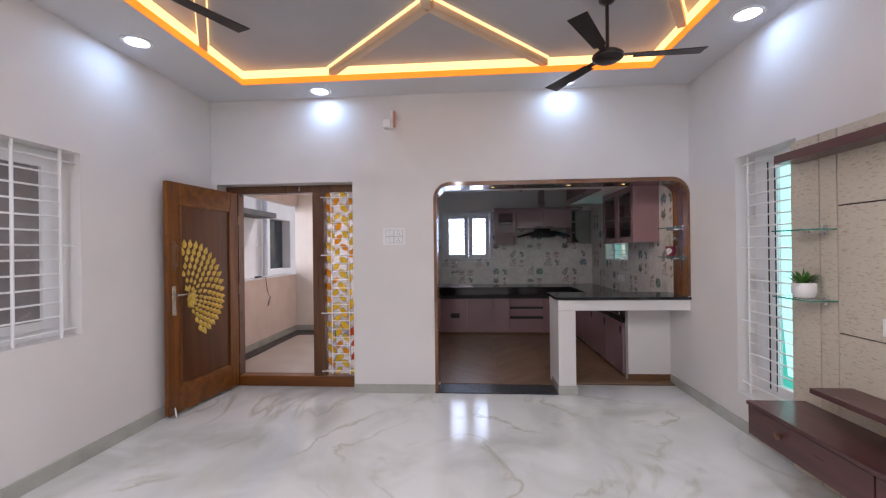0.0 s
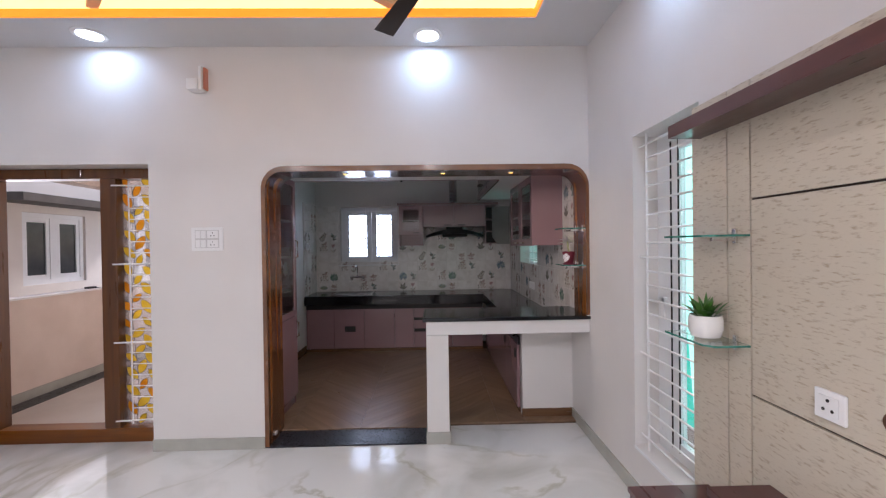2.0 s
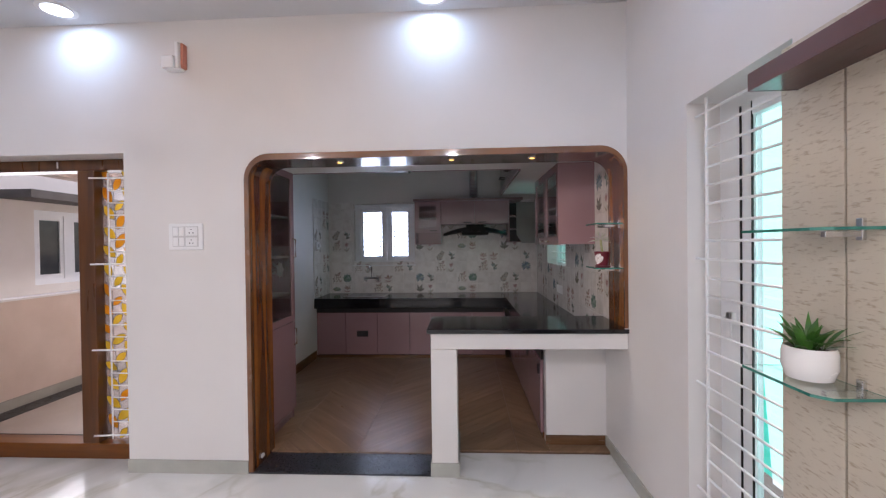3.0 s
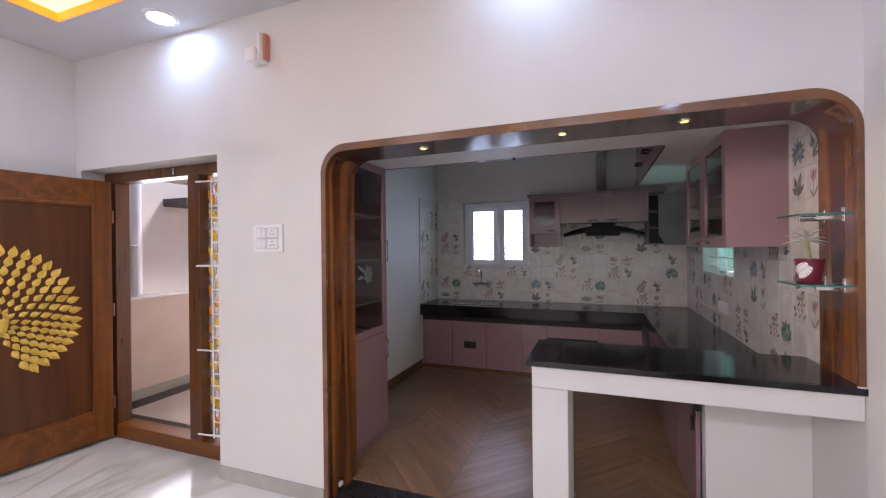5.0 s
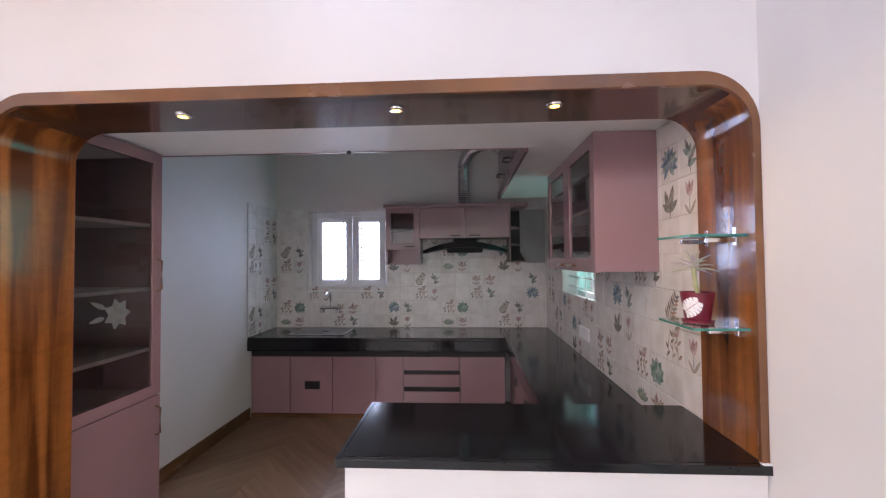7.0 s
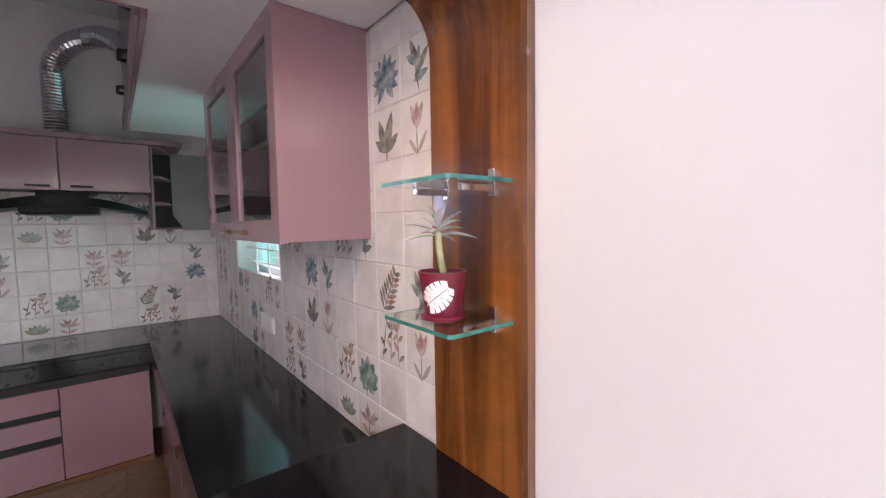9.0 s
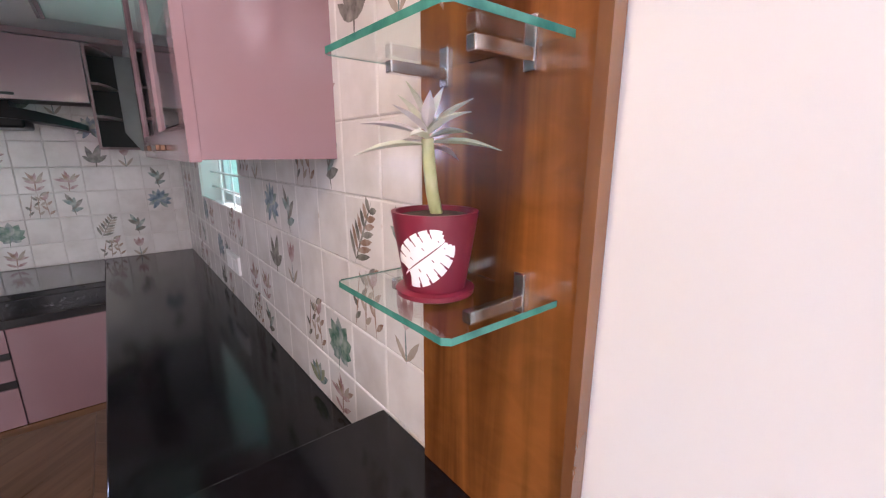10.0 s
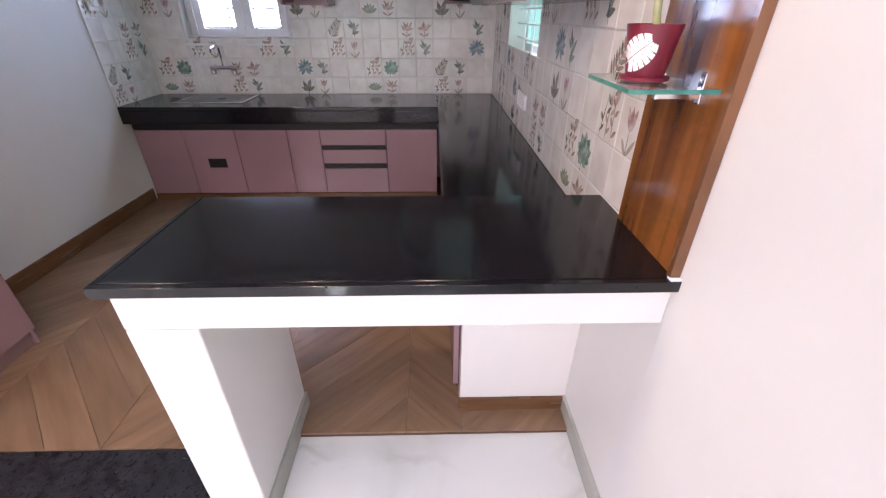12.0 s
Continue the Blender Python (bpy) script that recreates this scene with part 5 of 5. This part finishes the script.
part("canopy", bm, BLACKG, hood, smooth=True)
part("body", boxes((3.30, 3.66, 2.84, KY - 0.03, 1.645, 1.735), bevel=0.012), BLACKG, hood)
part("chimney", boxes((3.36, 3.60, 3.0, KY - 0.03, 1.755, 1.793)), BLACKG, hood)
part("lamp_lens", lathe(bmesh.new(), [(0.018, -0.004), (0.018, 0.0), (0.01, 0.003)], (3.50, 2.835, 1.70)), STEEL, hood)
DX, DYD, DZ = 3.47, 3.12, CZ + 0.032            # foot of the duct
pts = [(DX, DYD, DZ + 0.04 * k) for k in range(0, 11)]
for k in range(1, 13):
    a = math.pi / 2 * k / 12
    pts.append((DX + 0.20 * (1 - math.cos(a)), DYD - 0.20 * (1 - math.cos(a)), DZ + 0.40 + 0.20 * math.sin(a)))
pts += [(DX + 0.20 + 0.030 * k, DYD - 0.20 - 0.055 * k, DZ + 0.60 - 0.004 * k * k) for k in range(1, 9)]
fine = []
for a, b in zip(pts, pts[1:]):
    for s in (0, 0.25, 0.5, 0.75):
        fine.append(Vector(a).lerp(Vector(b), s))
duct = thing("foil_duct", (DX, DYD, DZ), "silver flexible foil duct from the hood to the loft", "duct")
part("hose", tube(bmesh.new(), fine, 0.058, seg=14, ridges=0.006), FOIL, duct)
part("collar", rod(bmesh.new(), (DX, DYD, DZ), (DX, DYD, DZ + 0.025), 0.078, seg=16), STEEL, duct, smooth=True)

# ---- wall cabinet on the side wall ----
wc = thing("wall_cabinet", (4.2, 1.2, 1.47), "glossy mauve side wall cabinet with two glass doors", "cabinet", "kitchen wall cabinets")
W0, W1, WZ0, WZ1, WX = 0.655, 1.70, 1.510, 2.163, 4.080
part("end_panel", boxes((WX + 0.02, KR - 0.002, W0, W0 + 0.018, WZ0, WZ1), bevel=0.001), MAUVE, wc)
part("end_panel", boxes((WX + 0.02, KR - 0.002, W1 - 0.018, W1, WZ0, WZ1)), MAUVE, wc)
part("bottom", boxes((WX + 0.02, KR - 0.002, W0 + 0.018, W1 - 0.018, WZ0, WZ0 + 0.018)), MAUVE, wc)
part("top", boxes((WX + 0.02, KR - 0.002, W0 + 0.018, W1 - 0.018, WZ1 - 0.018, WZ1)), MAUVE, wc)
part("back", boxes((KR - 0.012, KR - 0.002, W0 + 0.018, W1 - 0.018, WZ0 + 0.018, WZ1 - 0.018)), CARC, wc)
part("shelf", boxes((WX + 0.03, KR - 0.012, W0 + 0.018, W1 - 0.018, 1.81, 1.828)), CARC, wc)
ym = (W0 + W1) / 2
for y0, y1 in ((W0 - 0.002, ym - 0.001), (ym + 0.001, W1 + 0.002)):
    w = 0.065
    d = part("door", pierced(bmesh.new(), "x", (y0, y1), (WZ0 - 0.004, WZ1), (WX, WX + 0.02), [(y0 + w, y1 - w, WZ0 + w, WZ1 - w)]), MAUVE, wc)
    part("pane", boxes((WX + 0.008, WX + 0.012, y0 + w, y1 - w, WZ0 + w, WZ1 - w)), GLASS, d)
    yh = y1 - 0.19 if y0 < 1 else y0 + 0.07
    part("handle", boxes((WX - 0.022, WX - 0.012, yh, yh + 0.12, WZ0 + 0.018, WZ0 + 0.032), (WX - 0.012, WX - 0.0005, yh + 0.01, yh + 0.022, WZ0 + 0.018, WZ0 + 0.032), (WX - 0.012, WX - 0.0005, yh + 0.098, yh + 0.11, WZ0 + 0.018, WZ0 + 0.032), bevel=0.002), BRASS, d)

so = thing("wall_socket", (KR - 0.01, 1.9, 1.0), "white socket plate on the tiled wall", "socket")
part("plate", boxes((KR - 0.014, KR - 0.001, 1.735, 1.965, 0.975, 1.062), bevel=0.003), WHITE, so)
part("rocker", boxes((KR - 0.018, KR - 0.0145, 1.765, 1.805, 0.992, 1.045), bevel=0.001), WHITE, so)
part("socket_face", boxes((KR - 0.018, KR - 0.0145, 1.84, 1.925, 0.990, 1.047), bevel=0.001), WHITE, so)
so = thing("wall_socket", (KL + 0.02, 2.77, 1.53), "small white socket on the tiled side wall", "socket")
part("plate", boxes((KL + 0.0165, KL + 0.030, 2.715, 2.815, 1.48, 1.58), bevel=0.003), WHITE, so)
part("plug", boxes((KL + 0.0305, KL + 0.055, 2.74, 2.79, 1.505, 1.555), bevel=0.004), WHITE, so)

# ---- outside the front door ----
structure("porch_floor", boxes((-1.0, 1.10, 0.29, 5.0, -0.2, 0.0), (-1.0, DL - 0.1, 0.23, 0.29, -0.2, 0.0)), PORCHF, "pale polished porch floor", "floor")
structure("porch_strip", boxes((-1.0, -0.79, 0.42, 3.2, 0.0, 0.004), (-0.79, 1.1, 0.30, 0.52, 0.0, 0.004), (-0.79, 1.1, 2.80, 3.2, 0.0, 0.004)), THRESH, "black granite border of the porch floor", "floor border")
structure("parapet", boxes((-1.15, -1.0, -0.3, 3.35, 0.0, 1.03)), PLASTER, "beige plastered parapet wall", "wall")
# White on the coping stands in for the sunlight along its top.
structure("parapet_cap", boxes((-1.17, -0.985, -0.3, 3.35, 1.031, 1.05)), WHITE, "parapet coping, whitened to look sunlit", "coping")
structure("porch_skirting", boxes((-1.0, -0.988, 0.23, 3.2, 0.0, 0.10), (-0.988, 1.1, 3.188, 3.2, 0.0, 0.10)), SKIRT, "grey stone skirting", "skirting")
structure("porch_end_wall", boxes((-1.0, 1.1, 3.2, 3.4, 0, 2.6)), NEIGH, "pale wall at the end of the porch", "wall")
structure("porch_side_wall", boxes((1.10, 1.13, 0.23, 3.4, 0, 3.3)), PLASTER, "beige house wall beside the porch", "wall")
structure("porch_ceiling", boxes((-1.15, 1.1, 0.23, 3.4, 2.48, 2.6)), PLASTER, "beige porch ceiling", "ceiling")
structure("porch_beam", boxes((-1.15, -0.95, 0.23, 3.4, 2.30, 2.479)), PLASTER, "beige porch edge beam", "beam")
ne = thing("neighbour_house", (-2.4, 3.0, -3.0), "pale neighbouring house with a grey window hood and white pipes", "house")
bm = bmesh.new()
pierced(bm, "x", (-3.0, 9.0), (-3.0, 2.95), (-2.6, -2.2), [(2.33, 3.30, 1.06, 2.04), (4.6, 5.6, 1.06, 2.2)])
part("wall", bm, NEIGH, ne)
part("window_hood", boxes((-2.198, -1.75, 1.9, 4.0, 2.14, 2.24)), CONC, ne, "dark grey projecting slab")
for y0, y1 in ((2.33, 3.30),):
    w = part("window", boxes((-2.30, -2.24, y0, y1, 1.06, 1.12), (-2.30, -2.24, y0, y1, 1.98, 2.04), (-2.30, -2.24, y0, y0 + 0.06, 1.12, 1.98), (-2.30, -2.24, y1 - 0.06, y1, 1.12, 1.98), (-2.30, -2.24, 2.76, 2.87, 1.12, 1.98)), UPVC, ne, "white framed two-leaf window")
    for a, b in ((y0 + 0.06, 2.76), (2.87, y1 - 0.06)):
        part("sash", boxes((-2.285, -2.25, a, b, 1.12, 1.19), (-2.285, -2.25, a, b, 1.91, 1.98), (-2.285, -2.25, a, a + 0.05, 1.19, 1.91), (-2.285, -2.25, b - 0.05, b, 1.19, 1.91)), UPVC, w)
        part("pane", boxes((-2.275, -2.268, a + 0.05, b - 0.05, 1.19, 1.91)), GREYP, w)
# Thin dark sheet behind the hole paints the shade of the interior.
part("doorway", boxes((-2.42, -2.40, 4.55, 5.65, 1.0, 2.25)), GREYP, ne, "dark sheet standing for the unlit opening")
for y in (1.5, 4.25):
    p = part("pipe", rod(bmesh.new(), (-2.12, y, -3.0), (-2.12, y, 2.93), 0.055, seg=14), PIPEM, ne, "white drain pipe", True)
    part("clamp", rod(bmesh.new(), (-2.12, y, 1.58), (-2.12, y, 1.61), 0.064, seg=14), PIPEM, p)
    part("clamp_arm", boxes((-2.198, -2.06, y - 0.16, y + 0.02, 1.59, 1.605)), PIPEM, p)
mt = thing("cable_box", (-1.08, 2.0, 1.05), "small black box with a hanging wire on the parapet", "box")
part("body", boxes((-1.10, -1.04, 1.95, 2.06, 1.051, 1.075), bevel=0.004), DARK, mt)
part("wire", tube(bmesh.new(), [(-1.04, 2.04, 1.06), (-0.975, 2.06, 1.05), (-0.972, 2.08, 0.90), (-0.975, 2.13, 0.78), (-0.972, 2.20, 0.72), (-0.975, 2.17, 0.66), (-0.972, 2.11, 0.60), (-0.972, 2.13, 0.68), (-0.972, 2.19, 0.74)], 0.004, seg=5), DARK, mt)
structure("ground", boxes((-300, 300, -300, 300, -3.2, -3.0)), mat("bare_ground", (0.16, 0.13, 0.10), (0.24, 0.20, 0.16), scale=0.5, rough=0.9), "bare ground far below", "ground")

# ---- tiles: printed squares on the kitchen walls ----
TW, TH, TD = 0.1585, 0.156, 0.009
MOTIFS = list(INK)

def leaf2(bm, x, z, L, w, a, ink):
    """A flat printed leaf on the tile's face."""
    d, n = (math.cos(a), math.sin(a)), (-math.sin(a), math.cos(a))
    pts = []
    for s, k in ((0.0, 0.05), (0.2, 0.7), (0.45, 1.0), (0.75, 0.7), (1.0, 0.02)):
        pts.append((s, k * w / 2))
    for s, k in ((0.75, 0.7), (0.45, 1.0), (0.2, 0.7)):
        pts.append((s, -k * w / 2))
    leaf2.n += 1
    y = -TD - 0.0006 - 0.00004 * (leaf2.n % 9)
    G = 1.22
    flat(bm, [(G * (x + (d[0] * s * L + n[0] * k)), y, G * (z + (d[1] * s * L + n[1] * k))) for s, k in pts], 2 + MOTIFS.index(ink))
leaf2.n = 0

def print_motif(bm, kind, r):
    P = math.pi
    if kind == "monstera":
        for k in range(9):
            a = -0.25 * P + 1.5 * P * k / 8
            leaf2(bm, 0.003, -0.012, 0.056 + 0.014 * math.sin(a), 0.037, a, "green" if k % 4 else "teal")
        leaf2(bm, 0, 0.0, 0.075, 0.004, -P / 2 - 0.1, "green")
    elif kind == "blue_fan":
        for k in range(11):
            a = -0.3 * P + 1.6 * P * k / 10
            leaf2(bm, 0, 0, 0.062, 0.025, a, "blue" if k % 3 else "teal")
    elif kind in ("fern", "fern_red"):
        ink = "sand" if kind == "fern" else "brown"
        leaf2(bm, -0.035, -0.06, 0.14, 0.006, 1.05, "dark")
        for k in range(7):
            s = k / 7
            x, z = -0.032 + 0.065 * s, -0.05 + 0.105 * s
            L = 0.056 * (1 - 0.6 * s)
            leaf2(bm, x, z, L, 0.013, 1.05 + 0.85, ink if k % 2 else "dark")
            leaf2(bm, x, z, L, 0.013, 1.05 - 0.85, ink if k % 3 else "dark")
    elif kind == "palm":
        for k, a in enumerate((0.25, 0.8, 1.35, 1.95, 2.6)):
            leaf2(bm, 0.006 * (k - 2), -0.035 + 0.008 * k, 0.058 + 0.018 * (k % 2), 0.022, a, "teal" if (r + k) % 2 else "dark")
        leaf2(bm, 0.01, -0.06, 0.05, 0.005, 1.8, "dark")
    elif kind == "dark_leaf":
        for a, L, w in ((1.9, 0.09, 0.030), (1.25, 0.10, 0.034), (0.6, 0.07, 0.026), (2.5, 0.06, 0.022)):
            leaf2(bm, -0.005, -0.045, L, w, a, "dark")
        leaf2(bm, 0, -0.068, 0.04, 0.006, 1.5, "dark")
    elif kind == "flower":
        for k in range(8):
            leaf2(bm, 0.004 * (k % 3), -0.012, 0.040 + 0.012 * ((k * 5 + r) % 3), 0.015, 0.25 + 2.6 * k / 7, ("pink", "brown", "sand", "pink")[k % 4])
        leaf2(bm, 0.0, -0.065, 0.08, 0.005, 1.5, "brown")
        leaf2(bm, 0.0, -0.05, 0.045, 0.014, 0.5, "pink")
        leaf2(bm, 0.0, -0.05, 0.045, 0.014, 2.6, "pink")
    elif kind == "cactus":
        for k in range(6):
            leaf2(bm, 0, -0.035, 0.062, 0.024, 0.5 + 2.1 * k / 5, "lime" if k % 2 else "teal")
    elif kind == "sketch":
        for k in range(3):
            x0 = -0.045 + 0.04 * k
            leaf2(bm, x0, -0.065, 0.13, 0.005, 1.35 + 0.15 * k, "brown")
            for j in range(5):
                leaf2(bm, x0 + 0.012 * j * (1.2 - k * 0.7), -0.045 + 0.024 * j, 0.032, 0.012, 1.5 + (0.8 if j % 2 else -0.8), ("dark", "sand", "brown")[k])
        leaf2(bm, 0.02, 0.03, 0.04, 0.02, 0.9, "pink")
    elif kind == "tulip":
        for a in (1.2, 1.6, 2.0):
            leaf2(bm, 0.0, -0.01, 0.06, 0.02, a, "pink")
        leaf2(bm, 0.0, -0.07, 0.07, 0.005, 1.6, "teal")
        leaf2(bm, 0.0, -0.065, 0.06, 0.014, 0.9, "sand")
        leaf2(bm, 0.0, -0.065, 0.05, 0.014, 2.3, "sand")

def tile_mesh(kind, seed):
    r = random.Random(seed)
    g, e = 0.0010, 0.0034
    hw, hh = TW / 2 - g, TH / 2 - g
    bm = bmesh.new()
    j = [r.uniform(-0.001, 0.001) for _ in range(8)]
    back = [bm.verts.new(p) for p in ((-hw, 0, -hh), (hw, 0, -hh), (hw, 0, hh), (-hw, 0, hh))]
    mid = [bm.verts.new((x + j[i], -TD + 0.0022, z + j[i + 4])) for i, (x, z) in enumerate(((-hw, -hh), (hw, -hh), (hw, hh), (-hw, hh)))]
    top_v = [bm.verts.new((x + j[i], -TD, z + j[i + 4])) for i, (x, z) in enumerate(((-hw + e, -hh + e), (hw - e, -hh + e), (hw - e, hh - e), (-hw + e, hh - e)))]
    for k in range(4):
        q = (k + 1) % 4
        bm.faces.new((back[k], back[q], mid[q], mid[k])).material_index = 1
        bm.faces.new((mid[k], mid[q], top_v[q], top_v[k])).material_index = 1
    bm.faces.new(top_v).material_index = 0
    if kind != "plain":
        print_motif(bm, kind, seed)
    return mesh_of("tile", bm, [TILE, TEDGE] + [INK[k] for k in MOTIFS])

TILES = {k: [tile_mesh(k, s) for s in (0, 1)] for k in ("plain", "monstera", "blue_fan", "fern", "fern_red", "palm", "dark_leaf", "flower", "cactus", "sketch", "tulip")}
# two-by-two groups of prints: upper row, lower row, as one faces the wall
GROUPS = {
    "a": (("sketch", "monstera"), ("cactus", "flower")),
    "b": (("flower", "flower"), ("sketch", "palm")),
    "c": (("blue_fan", "palm"), ("dark_leaf", "tulip")),
    "d": (("fern_red", "palm"), ("sketch", "tulip")),
    "e": (("fern", "palm"), ("sketch", "tulip")),
    "f": (("palm", "sketch"), ("blue_fan", "flower")),
}
TZ0, TZ1 = 0.810, 2.156                         # lowest joint and top edge of the tiles


def print_at(col, row, table, odd):
    """Printed groups and plain ones stand like the squares of a chessboard; col runs to the right as one faces the wall."""
    bi, bj = (col - odd) // 2, row // 2
    if (bi + bj) % 2:
        return "plain"
    return GROUPS[table[bj % len(table)][(bi // 2) % len(table[0])]][1 - row % 2][(col - odd) % 2]


def tiled(parent, start, step, lo, hi, place, turn, keep, table, odd=0):
    """Rows of tiles from lo to hi along a wall; the joints stand at start + n * step, and end tiles are cut."""
    n0, n1 = math.floor((lo - start) / step), math.ceil((hi - start) / step)
    for row in range(9):
        z0, z1 = max(WT + 0.0005, TZ0 + TH * row), min(TZ1, TZ0 + TH * (row + 1))
        for n in range(n0, n1):
            a, b = max(lo, start + n * step), min(hi, start + (n + 1) * step)
            z = (z0 + z1) / 2
            if b - a < 0.012 or not keep((a + b) / 2, z):
                continue
            whole = b - a > 0.8 * step and z1 - z0 > 0.8 * TH
            kind = print_at(n if turn >= 0 else -n, row, table, odd) if whole else "plain"
            ob = new("tile", TILES[kind][(n * 7 + row * 3) % 2])
            ob.parent = parent
            ob.location = place((a + b) / 2, z)
            ob.rotation_euler = (0, 0, turn)
            ob.scale = ((b - a) / TW, 1, (z1 - z0) / TH)


tw_n = structure("tiles_north", boxes((KL, KR + 0.009, KY + 0.0035, KY + 0.0095, 0.80, W1Z0 - 0.001), (KL, W1X0, KY + 0.0035, KY + 0.0095, W1Z0 - 0.001, TZ1), (W1X1, KR + 0.009, KY + 0.0035, KY + 0.0095, W1Z0 - 0.001, TZ1)), TGROUT, "botanical print tiles on the kitchen back wall", "wall tiles")
TN = 0.1535
NORTH = (("a", "b", "c", "a", "e"), ("e", "b", "e", "b", "f"), ("e", "b", "c", "a", "c"), ("b", "a", "e", "c", "b"))
for lo, hi, top_z in ((KL + 0.012, W1X0 - 0.002, 9.0), (W1X0, W1X1, W1Z0), (W1X1 + 0.002, KR, 9.0)):
    tiled(tw_n, 4.2135 - 18.5 * TN, TN, lo, hi, lambda u, z: (u, KY + 0.007, z), 0.0, lambda u, z, top_z=top_z: z < top_z, NORTH)
tw_e = structure("tiles_east", boxes((KR + 0.0035, KR + 0.0095, LD, KY, 0.80, 1.247), (KR + 0.0035, KR + 0.0095, LD, 1.605, 1.247, TZ1), (KR + 0.0035, KR + 0.0095, 2.52, KY, 1.247, TZ1)), TGROUT, "botanical print tiles on the kitchen side wall", "wall tiles")
EAST = (("e", "d", "c", "b", "a"), ("b", "f", "e", "c", "d"), ("a", "c", "d", "e", "b"), ("b", "d", "e", "a", "c"))
for lo, hi, top_z in ((LD + 0.001, 1.603, 9.0), (1.605, 2.520, 1.247), (2.522, KY - 0.012, 9.0)):
    tiled(tw_e, 0.309, 0.159, lo, hi, lambda u, z: (KR + 0.007, u, z), radians(-90), lambda u, z, top_z=top_z: z < top_z, EAST, odd=1)
tw_w = structure("tiles_west", boxes((KL + 0.0005, KL + 0.0065, FE, KY, 0.80, TZ1)), TGROUT, "botanical print tiles on the kitchen west wall", "wall tiles")
tiled(tw_w, KY - 4 * 0.155, 0.155, FE, KY - 0.001, lambda u, z: (KL + 0.003, u, z), radians(90), lambda u, z: True, (("e", "c"), ("b", "a")))

# ---- wood-look floor pieces: chevron rows ----
def chevron(parent, x0, x1, y0, y1):
    """Slanted boards between straight seams, trimmed to the room."""
    colw, bw, slope = 0.60, 0.15, 1.0
    made = {}
    def clip(poly, axis, lim, keep_less):
        out = []
        for a, b in zip(poly, poly[1:] + poly[:1]):
            ia, ib = ((a[axis] <= lim) == keep_less), ((b[axis] <= lim) == keep_less)
            if ia:
                out.append(a)
            if ia != ib:
                t = (lim - a[axis]) / (b[axis] - a[axis])
                out.append((a[0] + t * (b[0] - a[0]), a[1] + t * (b[1] - a[1])))
        return out
    count = 0
    ncol = int((x1 - x0) / colw) + 1
    pitch = bw * math.sqrt(1 + slope * slope)
    for c in range(ncol):
        xa, xb = x0 + c * colw, x0 + (c + 1) * colw
        s = slope if c % 2 == 0 else -slope
        k = -6
        while True:
            ya = y0 + k * pitch + (0 if c % 2 == 0 else colw * slope)
            k += 1
            if min(ya, ya + s * colw) > y1:
                break
            g = 0.0012
            poly = [(xa + g, ya + g), (xb - g, ya + s * colw + g), (xb - g, ya + s * colw + pitch - g), (xa + g, ya + pitch - g)]
            for axis, lim, less in ((0, x1, True), (0, x0, False), (1, y1, True), (1, y0, False)):
                if poly:
                    poly = clip(poly, axis, lim, less)
            if len(poly) < 3:
                continue
            area = abs(sum(p[0] * q[1] - p[1] * q[0] for p, q in zip(poly, poly[1:] + poly[:1]))) / 2
            if area < 0.0008:
                continue
            cx, cy = sum(p[0] for p in poly) / len(poly), sum(p[1] for p in poly) / len(poly)
            a = math.atan2(s, 1.0)
            ca, sa = math.cos(a), math.sin(a)
            local = [((p[0] - cx) * ca + (p[1] - cy) * sa, -(p[0] - cx) * sa + (p[1] - cy) * ca) for p in poly]
            bm = bmesh.new()
            lo_f = [bm.verts.new((u, v, -0.010)) for u, v in local]
            hi_f = [bm.verts.new((u, v, 0.0)) for u, v in local]
            bm.faces.new(hi_f)
            for i in range(len(local)):
                q = (i + 1) % len(local)
                bm.faces.new((lo_f[i], lo_f[q], hi_f[q], hi_f[i]))
            bmesh.ops.recalc_face_normals(bm, faces=bm.faces)
            ob = new("plank", mesh_of("plank", bm, PLANK))
            ob.parent = parent
            ob.location = (cx, cy, KF)
            ob.rotation_euler = (0, 0, a)
            count += 1
    return count

chevron(kitchen_floor, KL, 3.10, 0.262, 2.76)
chevron(kitchen_floor, 3.101, 3.93, 0.312, 2.76)
chevron(kitchen_floor, 3.931, XR - 0.001, 0.312, 0.419)
